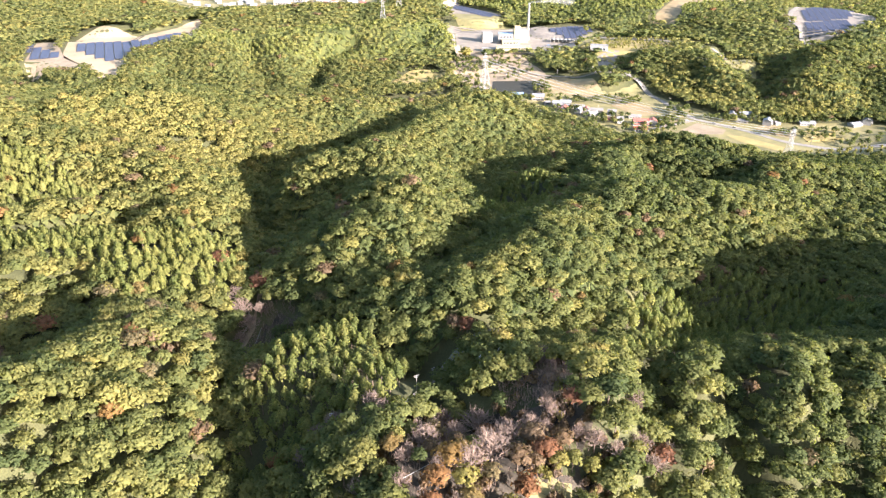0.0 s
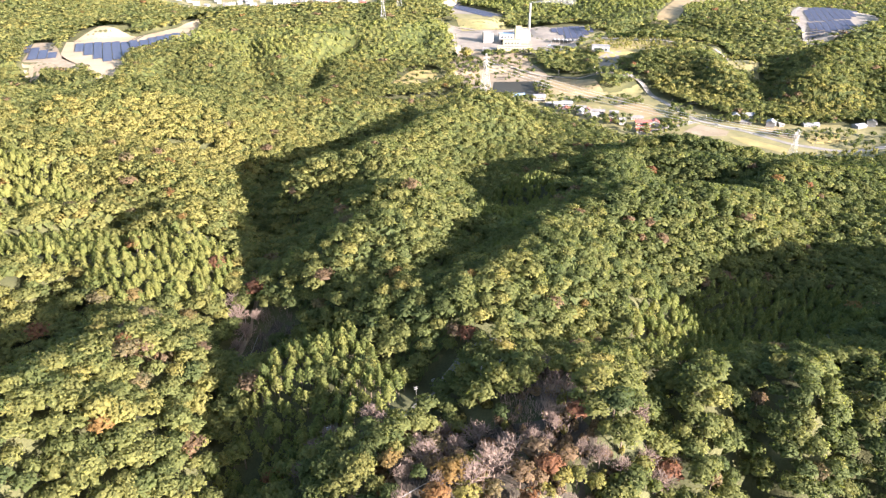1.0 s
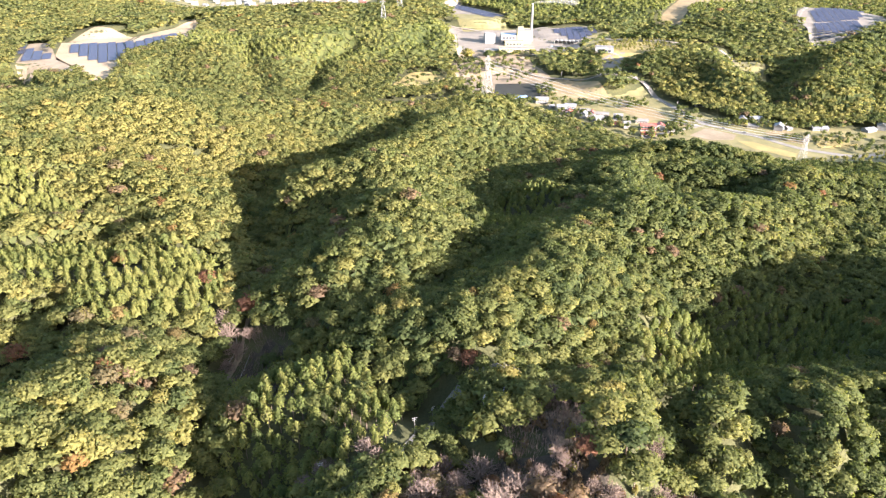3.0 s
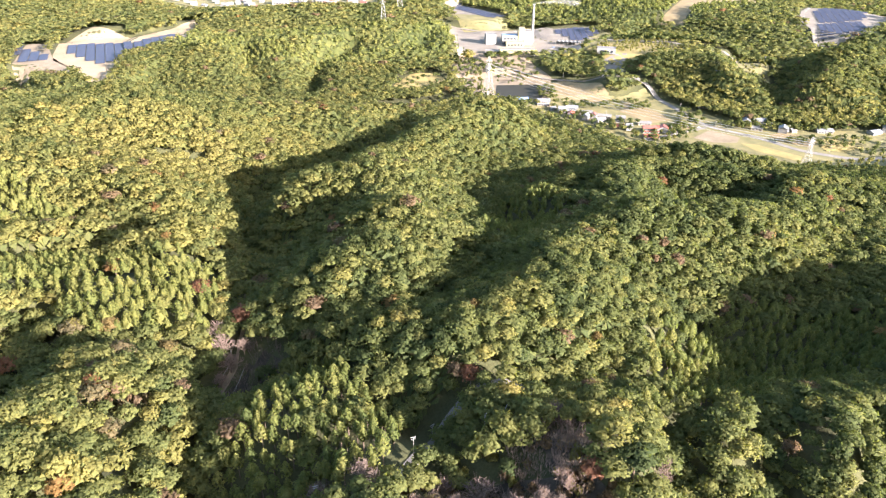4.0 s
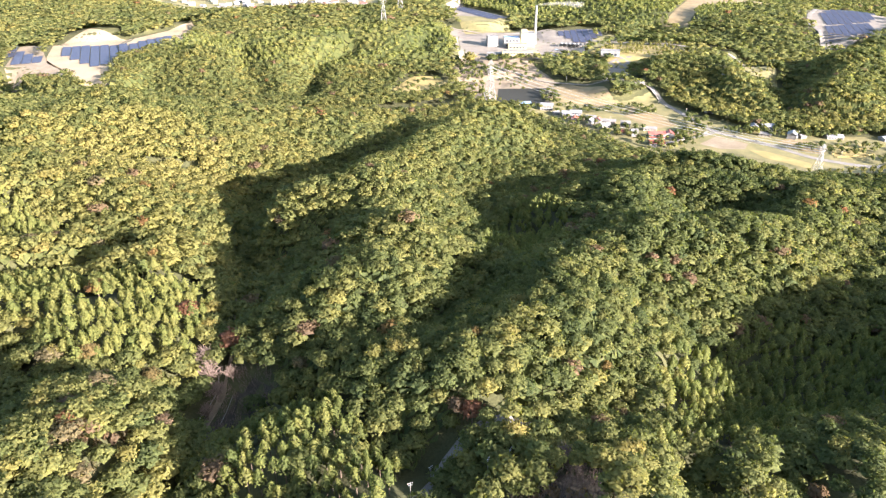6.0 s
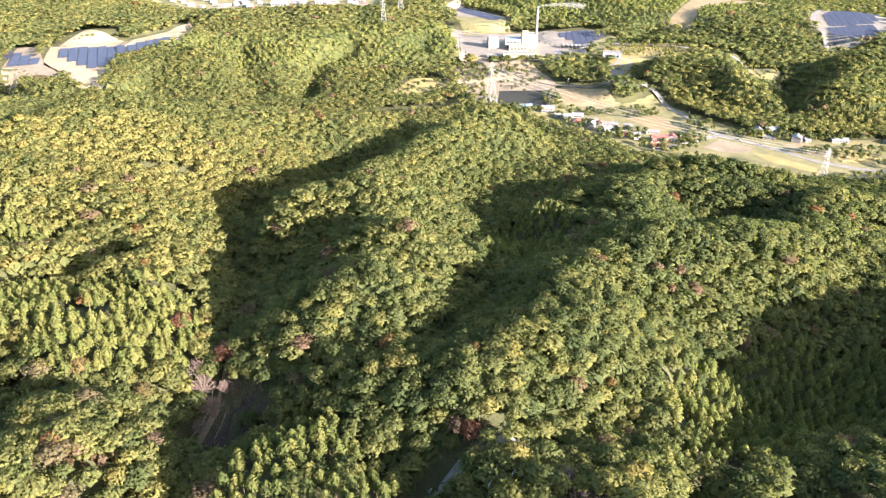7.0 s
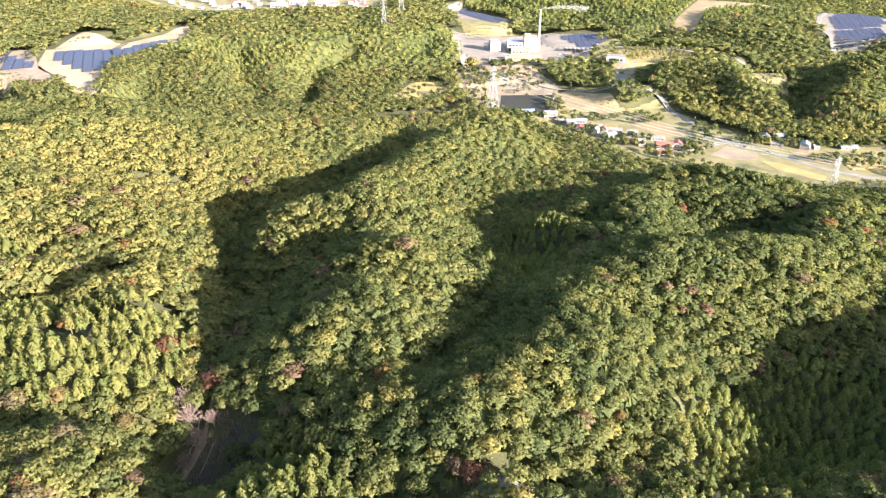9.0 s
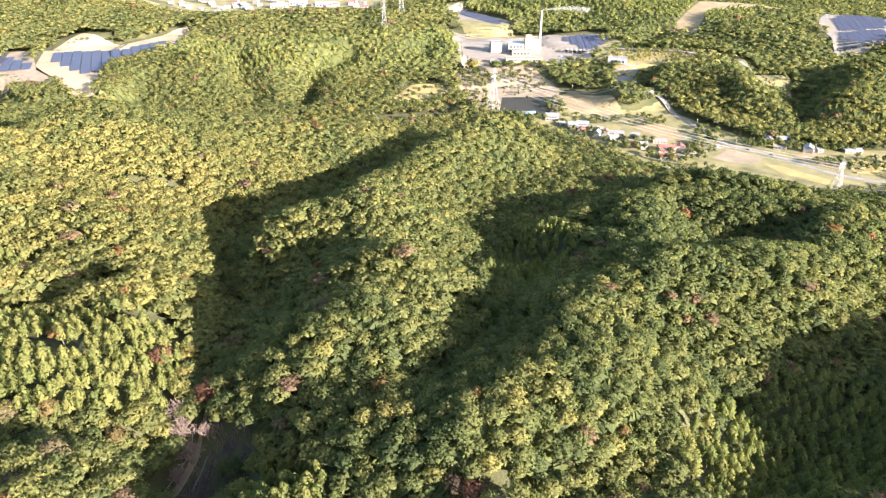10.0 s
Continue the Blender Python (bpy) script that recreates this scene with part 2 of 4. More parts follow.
forest_floor = surface("forest_floor", (0.085, 0.085, 0.035), (0.045, 0.05, 0.022), 0.05, 1.2, 0.95, 0.8, depth=0.4)
gx, gy = axis(-620, 720, 7.0, -4800, 4800), axis(90, 1400, 7.0, -4600, 4900)
GX, GY = np.meshgrid(gx, gy)
GZ = ground(GX, GY)
verts = np.stack([GX, GY, GZ], -1).reshape(-1, 3)
n, i = len(gx), np.arange(len(gx) * (len(gy) - 1))
i = i[i % n != n - 1]
tris = np.concatenate([np.stack([i, i + 1, i + n + 1], 1), np.stack([i, i + n + 1, i + n], 1)])
tagged(new("ground", array_mesh("ground", verts, tris, forest_floor, smooth=True)), "hilly ground with leaf litter and dry grass", "ground", kind="structure")

# ---------------------------------------------------------------- open land
OPEN = []


def cleared(*poly):
    OPEN.append(list(poly))
    return list(poly)


def drape(name, poly, mat, lift, label, category="ground", step=8.0, clear=True):
    """A sheet of field, yard or road laid over the ground within an outline."""
    if clear:
        OPEN.append(list(poly))
    pts, edges = [], []
    for (x0, y0), (x1, y1) in zip(poly, poly[1:] + poly[:1]):
        k = max(1, int(math.hypot(x1 - x0, y1 - y0) / step))
        pts += [Vector((x0 + (x1 - x0) * j / k, y0 + (y1 - y0) * j / k)) for j in range(k)]
    edges = [(j, (j + 1) % len(pts)) for j in range(len(pts))]
    xs, ys = [p[0] for p in poly], [p[1] for p in poly]
    X, Y = np.meshgrid(np.arange(min(xs), max(xs), step), np.arange(min(ys), max(ys), step))
    keep = inside(X, Y, list(poly))
    pts += [Vector((a, b)) for a, b in zip(X[keep], Y[keep])]
    v, _, f, *_ = delaunay_2d_cdt(pts, edges, [], 1, 0.01)
    X, Y = np.array([p.x for p in v]), np.array([p.y for p in v])
    bm = bmesh.new()
    for a, b, c in zip(X, Y, ground(X, Y)):
        bm.verts.new((a, b, c + lift))
    bm.verts.ensure_lookup_table()
    for q in f:
        bm.faces.new([bm.verts[k] for k in q])
    bmesh.ops.recalc_face_normals(bm, faces=bm.faces)
    if sum(q.normal.z for q in bm.faces) < 0:
        bmesh.ops.reverse_faces(bm, faces=bm.faces)
    ob = part(name, bm, mat, None, label)
    return tagged(ob, category=category, kind="structure")


def blob(cx, cy, rx, ry, seed, turn=0.0):
    """A rounded ragged outline."""
    rnd = np.random.RandomState(seed)
    out = []
    for j in range(18):
        a, q = j * 6.283 / 18, rnd.uniform(0.72, 1.15)
        x, y = math.cos(a) * rx * q, math.sin(a) * ry * q
        out.append((cx + x * math.cos(turn) - y * math.sin(turn), cy + x * math.sin(turn) + y * math.cos(turn)))
    return out


def ribbon(name, line, width, mat, lift, label, category="road", clear=3.0):
    line = [Vector((*p, 0)) for p in line]
    fine = []
    for a, b in zip(line[:-1], line[1:]):
        k = max(1, int((b - a).length / 6))
        fine += [a.lerp(b, j / k) for j in range(k)]
    fine.append(line[-1])
    for _ in range(3):
        fine = [fine[0]] + [(fine[j - 1] + fine[j] * 2 + fine[j + 1]) / 4 for j in range(1, len(fine) - 1)] + [fine[-1]]
    side = []
    for j, p in enumerate(fine):
        d = (fine[min(j + 1, len(fine) - 1)] - fine[max(j - 1, 0)]).normalized()
        side.append(Vector((-d.y, d.x, 0)))
    bm = bmesh.new()
    rows = []
    for p, s in zip(fine, side):
        z = max(gz(p.x + s.x * w, p.y + s.y * w) for w in (-width / 2, 0, width / 2)) + lift
        rows.append([bm.verts.new((*(p + s * w).xy, z - drop)) for w, drop in ((-width / 2 - 0.3, 0.5), (-width / 2, 0), (width / 2, 0), (width / 2 + 0.3, 0.5))])
    for a, b in zip(rows[:-1], rows[1:]):
        for k in range(3):
            bm.faces.new((a[k + 1], a[k], b[k], b[k + 1]))
    bmesh.ops.recalc_face_normals(bm, faces=bm.faces)
    w = width / 2 + clear
    OPEN.append([tuple((p + s * w).xy) for p, s in zip(fine, side)] + [tuple((p - s * w).xy) for p, s in zip(fine[::-1], side[::-1])])
    return tagged(part(name, bm, mat, None, label), category=category, kind="structure")


dry_field = surface("dry_field", (0.25, 0.196, 0.11), (0.165, 0.128, 0.07), 0.06, 0.9)
stubble = surface("stubble", (0.29, 0.235, 0.095), (0.20, 0.165, 0.065), 0.07, 1.1)
bare_soil = surface("bare_soil", (0.26, 0.21, 0.15), (0.15, 0.12, 0.08), 0.05, 0.8)
meadow = surface("meadow", (0.20, 0.175, 0.08), (0.12, 0.115, 0.052), 0.07, 1.0)
gravel = surface("gravel", (0.22, 0.195, 0.165), (0.155, 0.137, 0.115), 0.05, 1.2)
asphalt = surface("asphalt", (0.215, 0.20, 0.18), (0.155, 0.145, 0.13), 0.15, 3.0)
sand = surface("sand", (0.33, 0.265, 0.175), (0.24, 0.185, 0.12), 0.03, 0.7)

drape("village_ground", [(119, 949), (157, 955), (216, 887), (262, 905), (298, 835), (331, 790), (392, 765), (470, 760), (520, 740), (520, 640), (400, 600), (340, 622), (285, 660), (232, 668), (196, 672), (188, 708), (166, 744), (132, 778), (106, 812), (90, 850)], meadow, 0.10, "mown valley meadows between road and village", "meadow")
drape("ploughed_ground", [(6, 1019), (30, 1075), (63, 1083), (111, 1067), (126, 1021), (146, 970), (128, 868), (71, 856), (40, 868), (22, 930)], bare_soil, 0.22, "bare brown soil of cleared valley land", "field")
drape("scrub_ground", [(-68, 932), (-46, 980), (-12, 984), (8, 940), (-18, 898), (-61, 902)], stubble, 0.16, "pale dry grass strip below the wood", "meadow")
water, wnodes, wlinks, wb = material("water", 0.5, 0.0, 0.03)
wb.inputs["Base Color"].default_value = (0.035, 0.035, 0.03, 1)
bumped(wnodes, wlinks, wb, noise_node(wnodes, wlinks, 0.8, 3, wnodes.new("ShaderNodeNewGeometry").outputs["Position"]).outputs[0], 0.15, 0.05)
drape("pond", [(69, 940), (138, 944), (120, 872), (62, 876)], water, 0.36, "dark still pond with soil banks", "water")
for spot, mat, said in (([(143, 949), (159, 960), (201, 914), (212, 882), (185, 868), (130, 889)], dry_field, "harvested tan field on a terrace"),
                        ([(225, 872), (254, 831), (261, 798), (234, 786), (209, 830)], dry_field, "tan fallow field beside the village"),
                        ([(293, 762), (318, 738), (309, 722), (284, 722), (267, 737)], bare_soil, "bare harvested plot beside the road junction"),
                        ([(312, 720), (327, 716), (359, 681), (350, 668), (319, 698)], stubble, "yellow rice stubble strip below the road"),
                        ([(352, 746), (373, 757), (396, 735), (381, 706), (356, 726)], dry_field, "dry paddy plot above the road"),
                        ([(397, 732), (443, 740), (416, 690), (390, 700)], stubble, "yellowish paddy plot beside the road"),
                        ([(206, 1054), (243, 1098), (282, 1104), (351, 1083), (342, 1030), (299, 1012), (248, 996)], stubble, "yellow tall grass on the slope"),
                        ([(366, 955), (425, 1030), (445, 1020), (432, 961), (415, 896), (395, 910), (364, 928)], meadow, "hillside garden plots"),
                        ([(208, 1076), (226, 1152), (262, 1200), (282, 1190), (262, 1130), (236, 1092)], meadow, "grassy bank below the solar tables"),
                        ([(10, 1318), (100, 1294), (116, 1232), (33, 1225)], meadow, "grassy bank below the solar shelf"),
                        ([(227, 1022), (262, 1030), (245, 972), (213, 925), (208, 940), (222, 985)], asphalt, "asphalt yard before the hall")):
    drape("field" if mat is not asphalt else "yard", spot, mat, 0.3, said, "field" if mat is not asphalt else "yard")
# dry scrub brown, lowered further so the colour carries the gully floor's shade
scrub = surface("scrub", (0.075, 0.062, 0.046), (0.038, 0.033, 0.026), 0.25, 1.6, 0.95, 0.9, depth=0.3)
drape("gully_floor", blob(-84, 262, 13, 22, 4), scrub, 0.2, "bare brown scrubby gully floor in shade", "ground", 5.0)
drape("scrub_slope", blob(40, 197, 10, 9, 5), scrub, 0.25, "grey dry scrub slope on the knoll", "ground", 4.0)
drape("knoll_brush", blob(16, 166, 40, 32, 9), scrub, 0.15, "dull brown brush-covered ground of the knoll", "ground", 4.0, False)
drape("grass_patch", blob(35, 152, 8, 9, 6), meadow, 0.25, "small yellow-green grassy clearing", "meadow", 4.0)
ribbon("gully_track", [(-106, 236), (-99, 256), (-96, 272), (-93, 286), (-96, 312), (-106, 345), (-110, 366), (-101, 376)], 2.4, bare_soil, 0.35, "narrow earth track along the gully", "track", 0.2)
ribbon("pass_road", [(-16, 186), (-9, 203), (-4, 218), (6, 231), (22, 236), (40, 232)], 4.0, asphalt, 0.35, "narrow asphalt lane over the pass", "road", 1.5)
ribbon("ring_road", [(566, 1085), (584, 1150), (600, 1230), (644, 1318), (694, 1385)], 7.0, asphalt, 0.35, "asphalt road round the solar terrace")
ribbon("hill_road", [(-10, 1256), (97, 1222), (172, 1244), (222, 1180), (251, 1122), (291, 1112), (337, 1109), (365, 1084), (395, 1050), (430, 1026)], 6.0, gravel, 0.35, "pale gravel road above the works", clear=7.0)
drape("plant_yard", [(4, 1250), (60, 1240), (180, 1232), (262, 1255), (224, 1150), (206, 1070), (190, 1054), (84, 1036), (20, 1045)], gravel, 0.12, "pale gravel yard round the works", "yard")
drape("solar_ground", [(-518, 944), (-534, 974), (-566, 1057), (-541, 1115), (-458, 1078), (-407, 1181), (-384, 1138), (-378, 1060), (-428, 962), (-424, 931), (-396, 838), (-412, 826), (-460, 888)], sand, 0.12, "sandy graded ground of the solar field", "ground")
drape("cut_bank", [(-524, 862), (-560, 920), (-606, 1040), (-584, 1056), (-528, 962), (-505, 935), (-460, 890), (-467, 866)], bare_soil, 0.12, "raw brown cut bank below the solar shelf", "ground")
drape("solar_bank", [(0, 1385), (20, 1425), (110, 1300), (80, 1262), (30, 1275)], gravel, 0.12, "graded bank under the solar panels", "ground")
drape("solar_ground", [(572, 1095), (600, 1230), (650, 1320), (700, 1380), (790, 1340), (740, 1200), (660, 1120)], gravel, 0.12, "graded pale ground of the solar field", "ground")
drape("town_ground", [(-700, 1460), (-438, 1455), (-340, 1500), (-150, 1500), (-120, 1700), (-760, 1720)], meadow, 0.12, "fields round the far town", "field")
drape("far_field", [(371, 1250), (420, 1355), (494, 1500), (600, 1560), (680, 1420), (600, 1345), (522, 1378), (448, 1330), (391, 1204)], dry_field, 0.12, "dry yellow far fields", "field")
ribbon("road", [(232, 960), (250, 920), (266, 898), (277, 855), (287, 815), (294, 778), (323, 751), (343, 731), (366, 697), (406, 675), (520, 650), (640, 640)], 7.0, asphalt, 0.3, "two-lane asphalt valley road")
ribbon("side_road", [(293, 772), (262, 756), (233, 740), (215, 728)], 5.0, asphalt, 0.26, "narrow asphalt side road into the village")
ribbon("farm_road", [(20, 1010), (80, 1010), (143, 965), (204, 935), (248, 918)], 5.0, gravel, 0.26, "pale farm road along the fields")

ribbon("valley_track", [(-80, 838), (-66, 847), (-34, 858), (-10, 850), (0, 872), (24, 892)], 3.6, gravel, 0.3, "pale dirt track at the foot of the wood", "track", 9.0)

# narrow breaks in the wood on the hill across the gully
def wood_break(line, half):
    cleared(*[(x, y - half) for x, y in line], *[(x, y + half) for x, y in reversed(line)])


wood_break([(-240, 338), (-207, 356), (-194, 362), (-177, 370), (-163, 374)], 6.5)
wood_break([(-161, 334), (-144, 336), (-128, 344)], 5)
wood_break([(-170, 311), (-147, 309)], 5)
wood_break([(-224, 505), (-208, 515), (-180, 532)], 3.5)

# ---------------------------------------------------------------- trees
RND = np.random.RandomState(11)
OCTA_V = np.array([(1, 0, 0), (-1, 0, 0), (0, 1, 0), (0, -1, 0), (0, 0, 1), (0, 0, -1)], float)
OCTA_F = np.array([(0, 2, 4), (2, 1, 4), (1, 3, 4), (3, 0, 4), (2, 0, 5), (1, 2, 5), (3, 1, 5), (0, 3, 5)])


def clumps(centres, sizes, rnd, flat=0.7):
    """Ragged leaf clumps, one small solid each."""
    k = len(centres)
    v = OCTA_V[None] * rnd.uniform(0.65, 1.35, (k, 6, 1)) + rnd.normal(0, 0.16, (k, 6, 3))
    a = rnd.uniform(0, 6.283, k)
    c, s = np.cos(a)[:, None], np.sin(a)[:, None]
    x, y = v[..., 0] * c - v[..., 1] * s, v[..., 0] * s + v[..., 1] * c
    tx, ty = rnd.normal(0, 0.35, (2, k, 1))
    v = np.stack([x, y, v[..., 2] * flat + x * tx + y * ty], -1) * np.asarray(sizes)[:, None, None] + np.asarray(centres)[:, None]
    f = OCTA_F[None] + 6 * np.arange(k)[:, None, None]
    own = v - np.asarray(centres)[:, None]
    return v.reshape(-1, 3), f.reshape(-1, 3), unit(own.reshape(-1, 3))


def unit(v):
    return v / (np.linalg.norm(v, axis=1, keepdims=True) + 1e-9)


def sprays(centres, outward, sizes, rnd, tilt=0.7):
    """Leaf sprays: small blades turned this way and that over the crown's surface."""
    k = len(centres)
    n = unit(outward + rnd.normal(0, tilt, (k, 3)))
    t = unit(np.cross(n, rnd.normal(0, 1, (k, 3))))
    b = np.cross(n, t)
    q = np.asarray(sizes)[:, None]
    c = np.asarray(centres)
    long_, wide_ = q * rnd.uniform(0.7, 1.25, (k, 1)), q * rnd.uniform(0.5, 0.9, (k, 1))
    v = np.stack([c + t * long_, c + b * wide_ - t * long_ * 0.4, c - b * wide_ - t * long_ * 0.4], 1)
    f = np.array([(0, 1, 2)])[None] + 3 * np.arange(k)[:, None, None]
    return v.reshape(-1, 3), f.reshape(-1, 3), np.repeat(unit(outward * 1.0 + n * 0.3), 3, 0)


def broad_crown(count, seed, radius=4.2, height=11.0, size=0.6):
    """A wide dome of rounded lobes, each a cluster of leaf sprays over a darker heart."""
    rnd = np.random.RandomState(seed)
    lobes, lobes_n = [], 15 if count >= 100 else 7
    for j in range(lobes_n):
        a = j * 2.4 + rnd.uniform(-0.3, 0.3)
        q = math.sqrt((j + 0.2) / lobes_n) * 0.78 * radius
        lobes.append((math.cos(a) * q, math.sin(a) * q, 1.6 - 3.2 * (q / radius) ** 2 + rnd.uniform(-0.35, 0.35), rnd.uniform(0.22, 0.34) * (1.0 if lobes_n > 9 else 1.35)))
    lobes = np.array(lobes)
    pick = lobes[np.arange(count) % lobes_n]
    u, a = rnd.uniform(-0.35, 1, count), rnd.uniform(0, 6.283, count)
    h = np.sqrt(1 - np.minimum(u * u, 1))
    out = np.stack([h * np.cos(a), h * np.sin(a), u], -1)
    r = radius * pick[:, 3:] * rnd.uniform(0.78, 1.08, (count, 1))
    c = pick[:, :3] + (0, 0, height - 3.0) + out * r * (1, 1, 0.95)
    dome = unit(c - np.array((0, 0, height - 6.5)))
    v, f, nv = sprays(c, unit(out * 0.45 + dome * (0.75 if count >= 100 else 1.5)), rnd.uniform(0.6, 1.3, count) * size, rnd, 0.7 if count >= 100 else 0.42)
    if count < 100:
        hv, hf, nh = clumps([(0, 0, height - 3.0)], [radius * 0.62], rnd, 0.5)
    else:
        a = np.arange(5) * 1.257
        hearts = np.stack([np.cos(a) * 0.45 * radius, np.sin(a) * 0.45 * radius, np.full(5, -0.4)], -1)
        hv, hf, nh = clumps(np.concatenate([hearts, [(0, 0, 0.9)]]) + (0, 0, height - 3.0), np.full(6, radius * 0.4), rnd, 0.8)
    return np.concatenate([v, hv]), np.concatenate([f, hf + len(v)]), np.concatenate([nv, nh])


def cedar_crown(count, seed, radius=2.1, height=12.2, size=0.55):
    """A rounded cone of drooping sprays."""
    rnd = np.random.RandomState(seed)
    q = (np.arange(count) + 0.5) / count
    r = radius * (1 - q ** 2.2) * rnd.uniform(0.75, 1.1, count)
    a = np.arange(count) * 2.4 + rnd.uniform(-0.4, 0.4, count)
    out = unit(np.stack([np.cos(a), np.sin(a), 0.35 + 0.9 * q], -1))
    c = np.stack([np.cos(a) * r, np.sin(a) * r, height * (0.52 + 0.45 * q)], -1)
    v, f, nv = sprays(c, out, size * (1.2 - 0.5 * q) * rnd.uniform(0.8, 1.2, count), rnd, 0.55)
    hv, hf, nh = clumps([(0, 0, height * 0.63)], [radius * 0.72], rnd, 2.0)
    return np.concatenate([v, hv]), np.concatenate([f, hf + len(v)]), np.concatenate([nv, nh])


def twig_crown(count, seed, radius=3.8, height=9.5):
    """A leafless crown: a fan of limbs and fine twigs."""
    rnd = np.random.RandomState(seed)
    vs, fs = [], []

    def sliver(a, b, w):
        d = b - a
        s = np.cross(d, rnd.normal(0, 1, 3))
        s = s / (np.linalg.norm(s) + 1e-6) * w
        s2 = np.cross(d, s)
        s2 = s2 / (np.linalg.norm(s2) + 1e-6) * w
        k = len(vs) * 1
        vs.extend([a + s, a - s * 0.5 + s2, a - s * 0.5 - s2, b])
        fs.extend([(k, k + 1, k + 3), (k + 1, k + 2, k + 3), (k + 2, k, k + 3)])
    for j in range(count // 15):
        a = j * 2.4
        q = math.sqrt((j + 0.5) / (count // 15)) * rnd.uniform(0.85, 1.05)
        low = np.array((0, 0, rnd.uniform(2.5, 4.5)))
        tip = np.array((math.cos(a) * radius * q, math.sin(a) * radius * q, height * (1.0 - 0.42 * q * q) * rnd.uniform(0.92, 1.03)))
        sliver(low, tip, 0.09)
        for _ in range(14):
            s = low + (tip - low) * rnd.uniform(0.6, 1.0)
            d = unit((tip - low)[None])[0] * 0.5 + rnd.normal(0, 0.55, 3) + np.array((0, 0, 0.35))
            sliver(s, s + d * rnd.uniform(0.6, 1.5), 0.07)
    return np.array(vs), np.array(fs), None


def scatter(name, places, protos, mat, label, category, tints, wide=1.0):
    """Many trees of a kind joined into one wood."""
    vs, fs, ts, ns, base = [], [], [], [], 0
    rnd = np.random.RandomState(len(places))
    which = rnd.randint(0, len(protos), len(places))
    for k, (pv, pf, pn) in enumerate(protos):
        sel = np.where(which == k)[0]
        if not len(sel):
            continue
        p = places[sel]
        a, s = rnd.uniform(0, 6.283, len(sel)), p[:, 3]
        c, d = np.cos(a)[:, None], np.sin(a)[:, None]
        tall = (0.72 + 0.28 * s) * rnd.uniform(0.92, 1.07, len(sel))
        x = (pv[:, 0] * c - pv[:, 1] * d) * s[:, None] * wide + p[:, :1]
        y = (pv[:, 0] * d + pv[:, 1] * c) * s[:, None] * wide + p[:, 1:2]
        z = pv[:, 2] * tall[:, None] + p[:, 2:3]
        vs.append(np.stack([x, y, z], -1).reshape(-1, 3))
        fs.append((pf[None] + (np.arange(len(sel)) * len(pv))[:, None, None]).reshape(-1, 3) + base)
        ts.append(np.repeat(tints[sel], len(pv)))
        if pn is not None:
            ns.append(np.stack([pn[:, 0] * c - pn[:, 1] * d, pn[:, 0] * d + pn[:, 1] * c, np.broadcast_to(pn[:, 2], x.shape)], -1).reshape(-1, 3))
        base += len(sel) * len(pv)
    me = array_mesh(name, np.concatenate(vs), np.concatenate(fs), mat, np.concatenate(ts), bool(ns), np.concatenate(ns).astype(np.float32) if ns else None)
    return tagged(new(name, me), label, category, kind="stuff")


def grid_places(x0, x1, y0, y1, step, rnd):
    X, Y = np.meshgrid(np.arange(x0, x1, step), np.arange(y0, y1, step))
    X = X + (np.arange(X.shape[0]) % 2)[:, None] * step / 2
    X, Y = X.ravel() + rnd.uniform(-0.4, 0.4, X.size) * step, Y.ravel() + rnd.uniform(-0.4, 0.4, X.size) * step
    seen = (np.abs(X) < 0.65 * (0.88 * Y + 75) + 35 + 70 * (X > 0)) & (Y > 95)
    for poly in OPEN:
        seen &= ~inside(X, Y, poly)
    return X[seen], Y[seen]


# stands by kind, as plan outlines
CEDARS = [[(-82, 178), (-62, 262), (-46, 258), (-30, 240), (-14, 215), (-18, 190), (-50, 172)],
          [(-330, 285), (-250, 292), (-190, 300), (-150, 275), (-108, 290), (-112, 335), (-150, 350), (-200, 345), (-330, 345)],
          [(-400, 400), (-320, 385), (-240, 372), (-205, 385), (-215, 405), (-300, 430), (-400, 440)],
          [(70, 225), (100, 300), (170, 345), (240, 350), (230, 290), (150, 255), (110, 235)],
          [(20, 400), (35, 480), (70, 520), (80, 450), (50, 385)],
          [(-360, 960), (-230, 960), (-120, 1000), (0, 1040), (20, 1120), (0, 1200), (-200, 1160), (-400, 1080)],
          [(0, 1420), (120, 1310), (260, 1270), (420, 1230), (560, 1330), (420, 1500), (100, 1560)]]
BAMBOOS = [[(-262, 505), (-256, 545), (-236, 575), (-210, 582), (-168, 545), (-156, 490), (-190, 468), (-235, 480)],
           [(279, 895), (300, 935), (345, 918), (372, 850), (345, 802), (318, 826), (290, 852)],
           [(385, 765), (402, 800), (520, 830), (510, 790), (440, 768)],
           [(260, 985), (400, 990), (380, 1015), (265, 1010)]]
KNOLL = [(-45, 120), (90, 120), (85, 200), (45, 212), (-10, 210), (-48, 190)]


def any_inside(x, y, polys):
    hit = np.zeros(len(x), bool)
    for q in polys:
        hit |= inside(x, y, q)
    return hit


BROAD, CEDAR_KIND, AUTUMN_KIND, RUSSET_KIND, BARE, BAMBOO_KIND = range(6)


def base_hue(x, y):
    """Yellower across the gully, greener to the right and near corner, lighter far off for haze."""
    west = np.clip((-75 - x) / 40, 0, 1) * np.clip((640 - y) / 140, 0, 1)
    # the y > 520 term lightens distant leaves, painting in the brightening of haze
    return 0.45 + 0.13 * waves(x, y, 120, 8) + west * np.where(y < 290, 0.1, 0.27) + 0.15 * np.clip((y - 520) / 200, 0, 1) - 0.12 * np.clip((x - 70) / 60, 0, 1)


